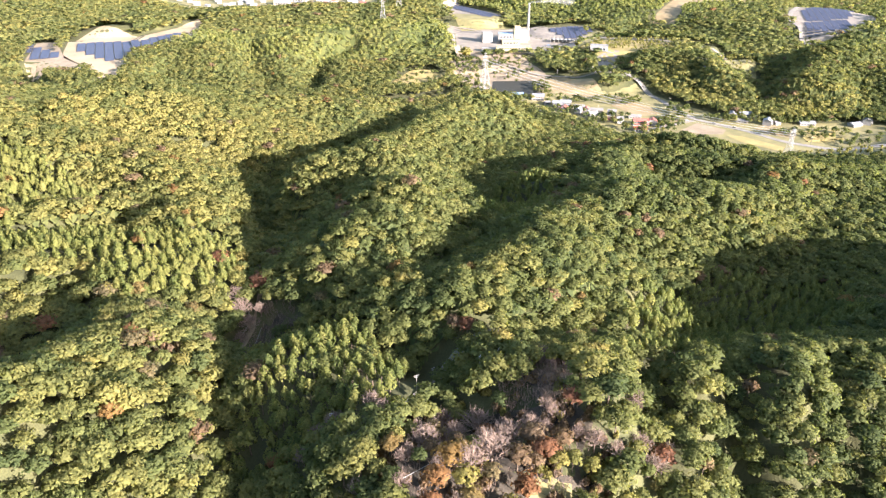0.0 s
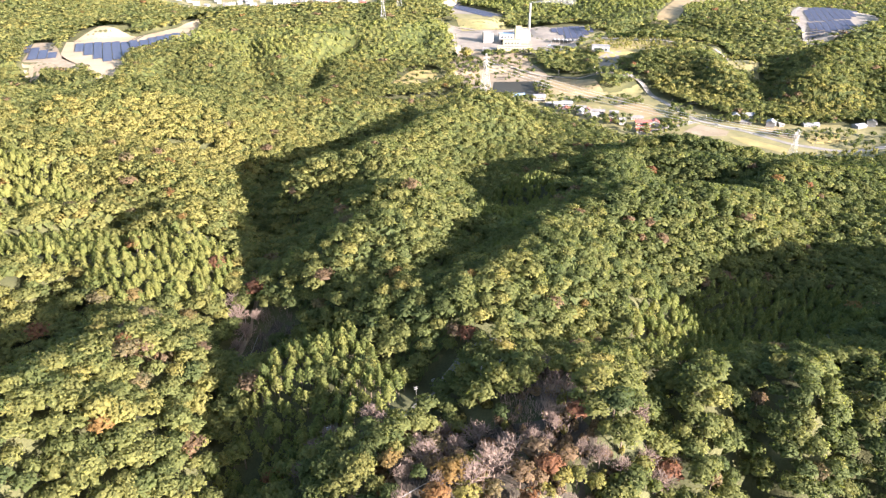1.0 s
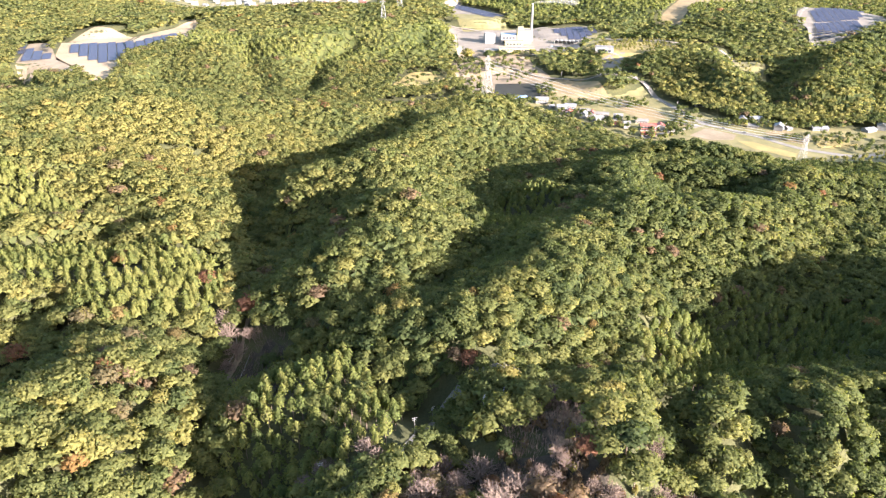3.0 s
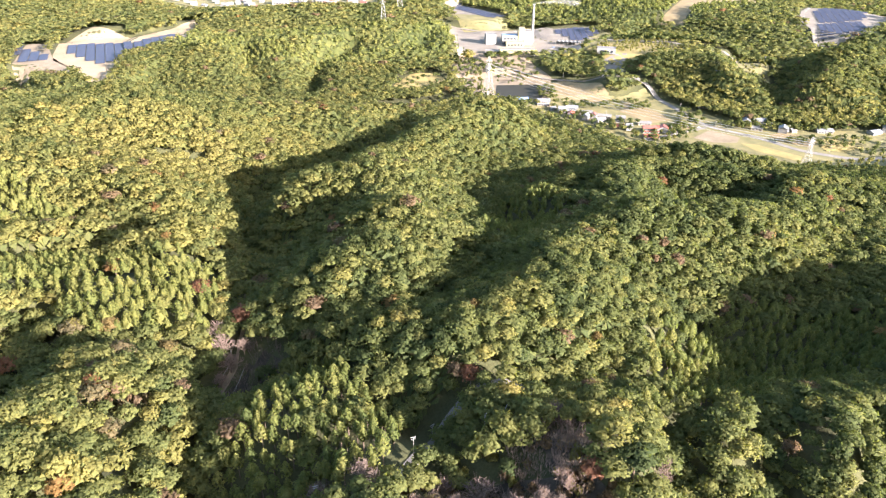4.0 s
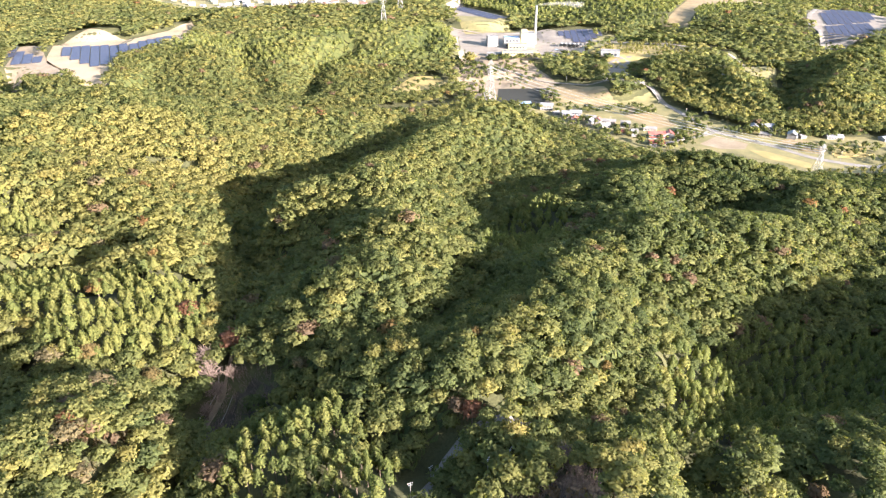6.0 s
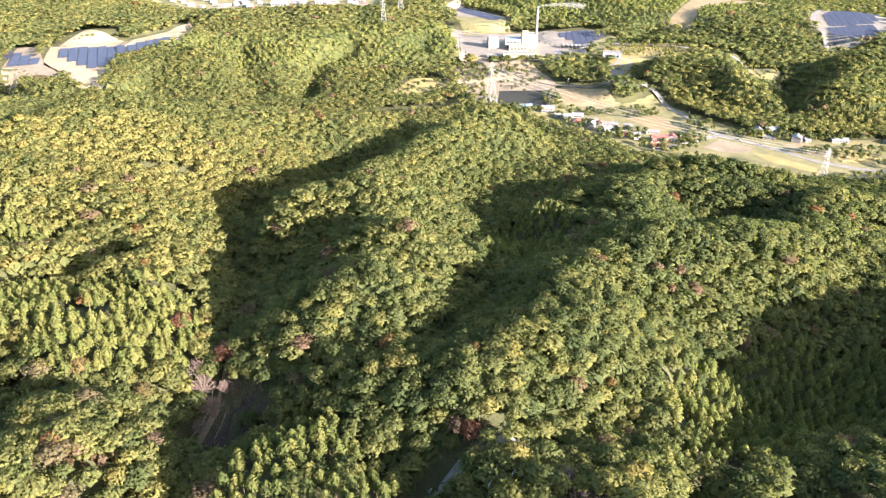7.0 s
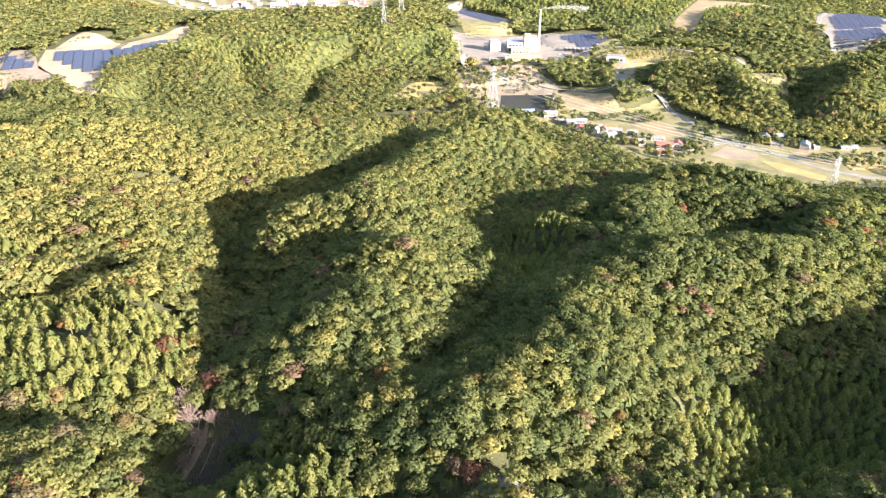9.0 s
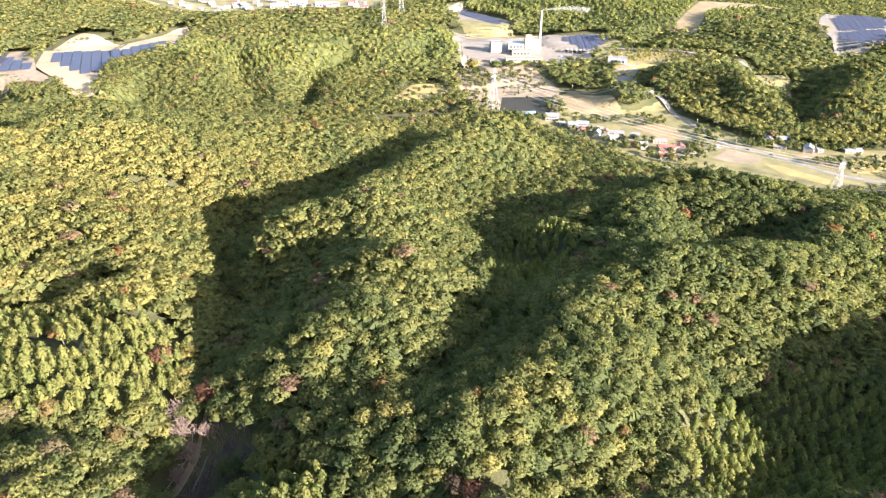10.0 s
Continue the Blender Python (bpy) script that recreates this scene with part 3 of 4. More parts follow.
def plant(x0, x1, y0, y1, step, rnd):
    """Places x, y, z, size; kind; hue for a stretch of wood."""
    X, Y = grid_places(x0, x1, y0, y1, step, rnd)
    Z = ground(X, Y)
    kind = np.full(len(X), BROAD)
    r = rnd.uniform(0, 1, len(X))
    patch = waves(X, Y, 120, 8)
    kind[(r < np.where(Y > 620, 0.003, 0.003 + 0.016 * (X < -90) * (Y < 420))) & (patch > -0.6)] = AUTUMN_KIND
    kind[(r > np.where((X < -90) & (Y < 420), 0.945, 0.975)) & (patch > -0.2)] = RUSSET_KIND
    k = np.hypot((X - 18) / 36, (Y - 163) / 30) < 1
    kind[k & (r < 0.08)] = AUTUMN_KIND
    kind[k & (r > 0.08) & (r < 0.17)] = RUSSET_KIND
    kind[k & (r > 0.36)] = BARE
    bald = k & (r > 0.72)
    kind[~k & inside(X, Y, KNOLL) & (r > 0.86)] = BARE
    kind[any_inside(X, Y, BAMBOOS)] = BAMBOO_KIND
    kind[any_inside(X, Y, CEDARS) & (r > 0.06)] = CEDAR_KIND
    size = rnd.uniform(0.7, 1.35, len(X)) * np.where(k, 0.85, 1.0) * np.where((X < -90) & (Y < 420), 1.15, 1.0)
    hue = np.clip(base_hue(X, Y) + rnd.normal(0, 1, len(X)) * np.where(Y < 330, 0.19, 0.14), 0, 1)
    return np.stack([X, Y, Z - 0.3, size], -1)[~bald], kind[~bald], hue[~bald]


zones = [plant(-260, 330, 95, 330, 6.0, RND), plant(-420, 470, 330, 620, 6.3, RND), plant(-900, 1150, 620, 1000, 7.2, RND), plant(-1100, 1250, 1000, 1700, 10.4, RND)]
extra = [plant(-340, 300, 130, 330, 4.6, RND), plant(-420, 300, 330, 530, 4.6, RND)]
# cedars stand closer than the rest
for z, (p, k, h) in enumerate(extra):
    q, kk, hh = zones[z]
    c = k == CEDAR_KIND
    if z == 0:
        c &= p[:, 1] < 330
    else:
        c &= p[:, 1] >= 330
    o = kk != CEDAR_KIND
    zones[z] = (np.concatenate([q[o], p[c]]), np.concatenate([kk[o], k[c]]), np.concatenate([hh[o], h[c]]))

# single trees of the nearest stretch
def tapered_trunk(height, width, limbs, seed, spread):
    rnd = np.random.RandomState(seed)
    bm = bmesh.new()
    bar(bm, (0, 0, -0.6), (0, 0, height * 0.55), width, 6, width * 0.6)
    for j in range(limbs):
        a = j * 6.283 / limbs + rnd.uniform(-0.4, 0.4)
        q = rnd.uniform(0.5, 0.8) * spread
        bar(bm, (0, 0, height * rnd.uniform(0.35, 0.5)), (math.cos(a) * q, math.sin(a) * q, height * rnd.uniform(0.72, 0.85)), width * 0.45, 5, width * 0.15)
    bar(bm, (0, 0, height * 0.53), (0.2, 0.1, height * 0.86), width * 0.6, 5, width * 0.15)
    return bm


def tree_kind(name, crown, leaf, wood, label, category, limbs, spread, height, seed):
    ob = thing(name, pose(0, 0, -900), label, category)
    v, f, nrm = crown
    leaves = new("crown", array_mesh("crown", v, f, leaf, None, nrm is not None, nrm.astype(np.float32) if nrm is not None else None))
    leaves.parent = ob
    part("trunk", tapered_trunk(height, 0.42, limbs, seed, spread), wood, ob)
    return ob


SINGLES = {BROAD: ([(broad_crown(420, 20 + j, size=0.5), leaf_tree, bark, 4, 3.0, 11.0) for j in range(6)], "broadleaf_tree", "green broadleaf tree with a wide lobed crown", "tree", "trees on the near slopes", 300),
           CEDAR_KIND: ([(cedar_crown(130, 40 + j), cedar_tree, bark, 3, 1.2, 11.5) for j in range(4)], "cedar_tree", "slender sunlit cedar with a pointed crown", "tree", "planted cedars", 290),
           AUTUMN_KIND: ([(broad_crown(400, 80 + j, size=0.5), autumn_tree, bark, 4, 3.0, 11.0) for j in range(3)], "autumn_tree", "reddish orange broadleaf tree in autumn leaf", "tree", "autumn trees", 120),
           RUSSET_KIND: ([(broad_crown(260, 90 + j, size=0.55), russet_tree, bark, 4, 3.0, 11.0) for j in range(3)], "fading_tree", "brownish broadleaf tree losing its leaves", "tree", "fading trees", 120),
           BARE: ([(twig_crown(570, 60 + j), pale_twig, pale_twig, 4, 2.4, 9.5) for j in range(4)], "bare_tree", "leafless grey-brown tree with fine twigs", "tree", "bare trees", 90)}
# landmark trees: a big bare tree in the gully, a red one on the saddle, an orange one by the pass
LANDMARKS = [(-44, 180, BARE, 1.1), (-39, 184, BARE, 1.0), (-25, 187, BARE, 1.1), (-21, 183, BARE, 0.9), (-48, 172, BARE, 0.9), (2, 157, AUTUMN_KIND, 1.15), (33, 163, AUTUMN_KIND, 1.05), (-100, 284, BARE, 1.7), (-95, 276, BARE, 1.5), (-104, 293, BARE, 1.4), (-91, 285, BARE, 1.0), (-97, 267, BARE, 0.9), (12, 270, AUTUMN_KIND, 0.75), (10, 233, AUTUMN_KIND, 1.05), (5, 236, RUSSET_KIND, 0.9), (64, 268, AUTUMN_KIND, 0.6), (-77, 269, BROAD, 1.1), (-124, 224, AUTUMN_KIND, 0.9), (-128, 232, RUSSET_KIND, 0.9), (16, 163, BARE, 1.9), (8, 156, BARE, 1.7), (22, 172, BARE, 1.6), (12, 186, BARE, 1.7), (4, 178, BARE, 1.4), (-6, 168, BARE, 1.5), (26, 151, AUTUMN_KIND, 1.1), (24, 160, RUSSET_KIND, 1.1), (30, 170, RUSSET_KIND, 1.1), (-2, 148, AUTUMN_KIND, 1.0), (52, 190, BROAD, 1.5), (57, 182, BROAD, 1.6), (58, 173, BROAD, 1.5), (50, 180, BROAD, 1.3), (60, 163, BROAD, 1.4)]
p, k, h = zones[0]
clear = np.ones(len(p), bool)
for x, y, kind, q in LANDMARKS:
    clear &= np.hypot(p[:, 0] - x, p[:, 1] - y) > 3.2 * q
more = np.array([(x, y, gz(x, y) - 0.3, q) for x, y, kind, q in LANDMARKS])
zones[0] = (np.concatenate([more, p[clear]]), np.concatenate([[q[2] for q in LANDMARKS], k[clear]]), np.concatenate([np.full(len(more), 0.3), h[clear]]))
p, k, h = zones[0]
left = np.ones(len(p), bool)
for kind, (forms, name, label, cat, group, most) in SINGLES.items():
    order = [j for j in np.argsort(np.hypot(p[:, 0] * 0.7, p[:, 1] - 100) * (np.arange(len(p)) >= len(LANDMARKS))) if k[j] == kind][:most]
    first = [tree_kind(name, form[0], form[1], form[2], label, cat, form[3], form[4], form[5], 7 * c) for c, form in enumerate(forms)]
    for ob in first:
        tagged(ob, group=group)
    for c, j in enumerate(order):
        x, y, z, q = p[j]
        spread_out = 1.0 if kind in (CEDAR_KIND, BARE) else 1.16
        m = pose(x, y, z, 0, 0, RND.uniform(0, 360))
        ob = first[c] if c < len(first) else copy_thing(first[c % len(first)], m)
        ob.matrix_world = m @ Matrix.Diagonal((q * spread_out, q * spread_out, 0.68 + 0.32 * q, 1))
        left[j] = False
zones[0] = (p[left], k[left], h[left])

# low growth: shrubs on the knoll, garden trees and hedges in the valley
def strew(count, spots, rnd, low, high):
    X, Y = [], []
    for cx, cy, rx, ry in spots:
        a, q = rnd.uniform(0, 6.283, count), np.sqrt(rnd.uniform(0, 1, count))
        X.append(cx + np.cos(a) * q * rx)
        Y.append(cy + np.sin(a) * q * ry)
    X, Y = np.concatenate(X), np.concatenate(Y)
    return np.stack([X, Y, ground(X, Y) - 0.2, rnd.uniform(low, high, len(X))], -1)


def squat(proto, drop):
    v, f, nrm = proto
    return v - (0, 0, drop), f, nrm


shrub_forms = [squat(broad_crown(100, 120 + j, size=0.8), 5.5) for j in range(4)]
shrubs = strew(240, [(18, 165, 42, 36)], RND, 0.3, 0.62)
pick = RND.uniform(0, 1, len(shrubs))
scatter("shrubs", shrubs[pick < 0.6], shrub_forms, russet_wood, "brown and fading shrubs on the knoll", "shrubs", pick[pick < 0.6])
scatter("shrubs", shrubs[pick > 0.8], shrub_forms, leaf_wood, "green shrubs on the knoll", "shrubs", pick[pick > 0.8])
scatter("brushwood", strew(170, [(16, 165, 36, 30), (36, 198, 16, 14), (-84, 264, 15, 26)], RND, 0.25, 0.55), [squat(twig_crown(75, 130 + j), 2.0) for j in range(3)], pale_twig, "leafless grey-brown brushwood", "shrubs", np.zeros(510))
garden_forms = [squat(broad_crown(56, 140 + j, size=1.2), 3.0) for j in range(4)]
garden = strew(34, [(400, 720, 50, 14), (455, 700, 50, 30), (330, 775, 26, 12), (420, 765, 40, 8), (60, 1010, 40, 20), (35, 960, 18, 40), (40, 885, 30, 22), (150, 805, 28, 18), (190, 775, 30, 20), (228, 735, 34, 16), (222, 700, 36, 16), (160, 850, 40, 16), (262, 760, 16, 16), (360, 775, 30, 10), (390, 762, 40, 8), (285, 805, 14, 30), (30, 1030, 20, 14), (70, 850, 50, 10), (90, 1045, 30, 7), (440, 1010, 40, 30), (0, 900, 30, 40), (-40, 940, 40, 40), (225, 850, 26, 20), (62, 965, 60, 55), (100, 1000, 35, 35), (130, 900, 14, 30)], RND, 0.4, 1.05)
hues = np.clip(RND.normal(0.36, 0.2, len(garden)), 0, 1)
scatter("garden_trees", garden, garden_forms, leaf_wood, "garden trees and hedges round the valley houses", "trees", hues)

def undergrowth(name, x0, x1, y0, y1, step, seed, rise):
    """Fill sheet for lower boughs and young trees, closing the gaps below the crowns."""
    rnd = np.random.RandomState(seed)
    gx, gy = np.arange(x0, x1 + step, step), np.arange(y0, y1 + step, step)
    X, Y = np.meshgrid(gx, gy)
    keep = np.abs(X) < 0.65 * (0.88 * Y + 75) + 45 + 70 * (X > 0)
    for poly in OPEN:
        keep &= ~inside(X.ravel(), Y.ravel(), poly).reshape(X.shape)
    keep &= ~(inside(X.ravel(), Y.ravel(), KNOLL) | any_inside(X.ravel(), Y.ravel(), CEDARS[:5])).reshape(X.shape) & ~((X < -85) & (Y < 300)) & ~((X > 60) & (Y < 235))
    rim = keep.copy()
    rim[1:-1, 1:-1] = keep[:-2, 1:-1] & keep[2:, 1:-1] & keep[1:-1, :-2] & keep[1:-1, 2:]
    Xj, Yj = X + rnd.uniform(-0.4, 0.4, X.shape) * step, Y + rnd.uniform(-0.4, 0.4, X.shape) * step
    up = np.where(rim, rise + rnd.normal(0, 0.6, X.shape), 0.5)
    Z = ground(Xj, Yj) + up
    n = X.shape[1]
    i, j = np.meshgrid(np.arange(X.shape[0] - 1), np.arange(n - 1), indexing="ij")
    k = (i * n + j)
    whole = rim[:-1, :-1] & rim[1:, :-1] & rim[:-1, 1:] & rim[1:, 1:]
    k = k[whole]
    f = np.concatenate([np.stack([k, k + 1, k + n + 1], -1), np.stack([k, k + n + 1, k + n], -1)])
    v = np.stack([Xj, Yj, Z], -1).reshape(-1, 3)[f]
    v = v.mean(1, keepdims=True) + (v - v.mean(1, keepdims=True)) * 0.95 + rnd.normal(0, 0.5, v.shape) * (0.6, 0.6, 1.4)
    # hue lowered by 0.25: the crowns' shade in the gaps, put into the tint
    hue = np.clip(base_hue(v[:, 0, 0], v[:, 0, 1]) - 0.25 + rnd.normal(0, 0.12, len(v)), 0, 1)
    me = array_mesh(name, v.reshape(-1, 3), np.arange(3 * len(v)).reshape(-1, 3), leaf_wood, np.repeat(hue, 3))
    return tagged(new(name, me), "leafy fill sheet closing the gaps between the crowns, shade tinted in", "undergrowth", kind="stuff")


verge = strew(60, [(350, 628, 62, 7), (-118, 232, 10, 14)], RND, 0.3, 0.5)
scatter("verge_scrub", verge, shrub_forms, russet_wood, "low brownish scrub along the edge of the wood", "shrubs", RND.uniform(0, 1, len(verge)))
grass = np.concatenate([strew(150, [(285, 1058, 62, 38)], RND, 0.3, 0.62), strew(40, [(-460, 846, 46, 16), (390, 640, 70, 12)], RND, 0.35, 0.7), strew(60, [(400, 955, 34, 44), (300, 1100, 60, 10)], RND, 0.3, 0.55)])
scatter("bamboo_grass", grass, garden_forms, bamboo_leaf, "tall yellow-green bamboo grass and scrub", "shrubs", RND.uniform(0, 1, len(grass)))


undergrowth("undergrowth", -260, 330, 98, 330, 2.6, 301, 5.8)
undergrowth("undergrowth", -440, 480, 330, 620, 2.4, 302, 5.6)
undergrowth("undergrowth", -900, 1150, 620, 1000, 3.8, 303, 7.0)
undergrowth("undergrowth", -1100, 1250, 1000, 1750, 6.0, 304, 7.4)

# the same woods go on behind and beside the flight
rear_x, rear_y = np.meshgrid(np.arange(-420, 520, 9.0), np.arange(-140, 330, 9.0))
rear_x, rear_y = rear_x.ravel() + RND.uniform(-3.4, 3.4, rear_x.size), rear_y.ravel() + RND.uniform(-3.4, 3.4, rear_x.size)
outside = ~((np.abs(rear_x) < 0.65 * (0.88 * rear_y + 75) + 35 + 70 * (rear_x > 0)) & (rear_y > 95))
rear_x, rear_y = rear_x[outside], rear_y[outside]
rear = np.stack([rear_x, rear_y, ground(rear_x, rear_y) - 0.3, RND.uniform(0.8, 1.25, len(rear_x))], -1)
under = (np.abs(rear[:, 0]) < 110) & (rear[:, 1] > -60)
for pick, forms, wide in ((under, [broad_crown(100, 160 + j, size=1.0) for j in range(5)], 1.4), (~under, [broad_crown(24, 160 + j, size=1.9) for j in range(4)], 1.5)):
    scatter("broadleaf_wood", rear[pick], forms, leaf_wood, "green broadleaf woodland behind the near slopes", "woods", np.clip(RND.normal(0.5, 0.15, pick.sum()), 0, 1), wide)

LODS = [(280, 96), (112, 54), (46, 30), (18, 16)]
for z, ((p, k, h), (nb, nc)) in enumerate(zip(zones, LODS)):
    broad = [broad_crown(nb, 20 + j, size=(0.55, 0.82, 1.25, 1.9)[z]) for j in range(7)]
    cedar = [cedar_crown(nc, 40 + j, size=(0.62, 0.8, 1.1, 1.4)[z]) for j in range(5)]
    for kind, protos, mat, name, label, cat in ((BROAD, broad, leaf_wood, "broadleaf_wood", "dense green broadleaf woodland on the slopes", "woods"),
                                                (CEDAR_KIND, cedar, cedar_wood, "cedar_plantation", "close-planted cedars with sunlit pointed tops", "woods"),
                                                (AUTUMN_KIND, broad, autumn_wood, "autumn_trees", "scattered red and orange autumn trees", "trees"),
                                                (RUSSET_KIND, broad, russet_wood, "russet_trees", "scattered brownish fading trees", "trees"),
                                                (BARE, [twig_crown(70, 60 + j) for j in range(3)], pale_twig, "bare_trees", "leafless grey-brown shrubby trees", "trees"),
                                                (BAMBOO_KIND, broad, bamboo_leaf, "bamboo_grove", "pale yellow-green feathery bamboo grove", "woods")):
        sel = k == kind
        if sel.any():
            scatter(name, p[sel], protos, mat, label, cat, h[sel], ((1.12, 1.15, 1.22, 1.6)[z] if kind != CEDAR_KIND else (1.0, 1.05, 1.5, 1.9)[z]))

# ---------------------------------------------------------------- works, village, pylons
white_wall = surface("white_wall", (0.25, 0.243, 0.232), (0.17, 0.165, 0.155), 0.3, 2.0, 0.7, 0.15)
cream_wall = surface("cream_wall", (0.36, 0.31, 0.17), (0.28, 0.24, 0.13), 0.2, 2.0, 0.7, 0.15)
beige_wall = surface("beige_wall", (0.33, 0.29, 0.235), (0.25, 0.215, 0.17), 0.3, 2.0, 0.7, 0.15)
grey_tile = surface("grey_tile", (0.22, 0.23, 0.25), (0.14, 0.15, 0.165), 0.5, 3.0, 0.45, 0.4)
pale_roof = surface("pale_roof", (0.20, 0.195, 0.185), (0.13, 0.127, 0.122), 0.3, 2.5, 0.5, 0.2)
red_roof = surface("red_roof", (0.34, 0.095, 0.07), (0.24, 0.07, 0.052), 0.4, 3.0, 0.5, 0.3)
maroon_roof = surface("maroon_roof", (0.33, 0.105, 0.085), (0.23, 0.075, 0.06), 0.4, 3.0, 0.5, 0.3)
blue_roof = surface("blue_roof", (0.20, 0.30, 0.46), (0.14, 0.22, 0.36), 0.3, 2.5, 0.4, 0.2)
concrete = surface("concrete", (0.48, 0.46, 0.42), (0.36, 0.35, 0.32), 0.3, 2.0)
galvanised = surface("galvanised", (0.42, 0.42, 0.41), (0.33, 0.33, 0.325), 0.5, 3.0, 0.45, 0.1, 0.4, 0.5)
dark_glass, _, _, gb = material("dark_glass", 0.08, 0.0, 0.6)
gb.inputs["Base Color"].default_value = (0.03, 0.04, 0.05, 1)
solar_glass, sn, sl_, sb = material("solar_glass", 0.38, 0.0, 0.28)
cells = ramp_node(sn, [(0.35, (0.026, 0.031, 0.055)), (0.65, (0.045, 0.05, 0.075))])
sl_.new(noise_node(sn, sl_, 0.6, 3, sn.new("ShaderNodeNewGeometry").outputs["Position"]).outputs[0], cells.inputs[0])
sl_.new(cells.outputs[0], sb.inputs["Base Color"])


def gable(bm, w, d, z, rise, over=0.6, thick=0.22):
    """A pitched roof with its ridge along x."""
    for s in (1, -1):
        q = [(-w / 2 - over, s * (d / 2 + over), z - over * rise / (d / 2)), (w / 2 + over, s * (d / 2 + over), z - over * rise / (d / 2)), (w / 2 + over, 0, z + rise), (-w / 2 - over, 0, z + rise)]
        low = [bm.verts.new(v) for v in q]
        top = [bm.verts.new((a, b, c + thick)) for a, b, c in q]
        bm.faces.new(low)
        bm.faces.new(top)
        for j in range(4):
            bm.faces.new((low[j], low[(j + 1) % 4], top[(j + 1) % 4], top[j]))
    bmesh.ops.recalc_face_normals(bm, faces=bm.faces)
    return bm


def gabled_walls(w, d, z, rise):
    bm = bmesh.new()
    section = [(-d / 2, -1.0), (d / 2, -1.0), (d / 2, z), (0, z + rise - 0.06), (-d / 2, z)]
    a, b = [bm.verts.new((-w / 2, y, q)) for y, q in section], [bm.verts.new((w / 2, y, q)) for y, q in section]
    bm.faces.new(a)
    bm.faces.new(b)
    for j in range(5):
        bm.faces.new((a[j], a[(j + 1) % 5], b[(j + 1) % 5], b[j]))
    bmesh.ops.recalc_face_normals(bm, faces=bm.faces)
    return bm


def openings(ob, w, d, storeys, storey=2.7, gap=3.0, sill=0.9):
    """Windows with frames on the long sides, a door on the front."""
    for side in (-1, 1):
        for fl in range(storeys):
            n = max(1, int((w - 1.5) / gap))
            for j in range(n):
                x = (j - (n - 1) / 2) * gap
                f = part("window", box(bmesh.new(), x, side * d / 2, sill + fl * storey - 0.08, 1.75, 0.16, 1.36), galvanised, ob)
                part("pane", box(bmesh.new(), x, side * (d / 2 + 0.06), sill + fl * storey, 1.55, 0.08, 1.2), dark_glass, f)
    part("door", box(bmesh.new(), w / 2 - 1.4, -d / 2 - 0.04, 0, 1.0, 0.12, 2.05), bark, ob)


def house(x, y, w, d, turn, roof, wall, label, storeys=2, rise=1.9, z=None, detail=True):
    ob = thing("house", pose(x, y, gz(x, y) if z is None else z, 0, 0, turn), label, "house", "houses of the valley village")
    h = 2.7 * storeys + 0.2
    part("wall", gabled_walls(w, d, h, rise), wall, ob)
    r = part("roof", gable(bmesh.new(), w, d, h, rise), roof, ob)
    part("ridge_cap", box(bmesh.new(), 0, 0, h + rise + 0.12, w + 1.2, 0.5, 0.25), roof, r)
    if detail:
        openings(ob, w, d, storeys)
    if storeys > 1 and w > 9:
        b = bmesh.new()
        for s in (-1,):
            q = [(-w / 2 - 0.3, s * d / 2, 2.9), (w / 2 + 0.3, s * d / 2, 2.9), (w / 2 + 0.3, s * (d / 2 + 1.5), 2.4), (-w / 2 - 0.3, s * (d / 2 + 1.5), 2.4)]
            lo, hi = [b.verts.new(v) for v in q], [b.verts.new((m_, n_, o_ + 0.2)) for m_, n_, o_ in q]
            b.faces.new(lo)
            b.faces.new(hi)
            for j in range(4):
                b.faces.new((lo[j], lo[(j + 1) % 4], hi[(j + 1) % 4], hi[j]))
        bmesh.ops.recalc_face_normals(b, faces=b.faces)
        part("lean_to_roof", b, roof, ob)
    return ob


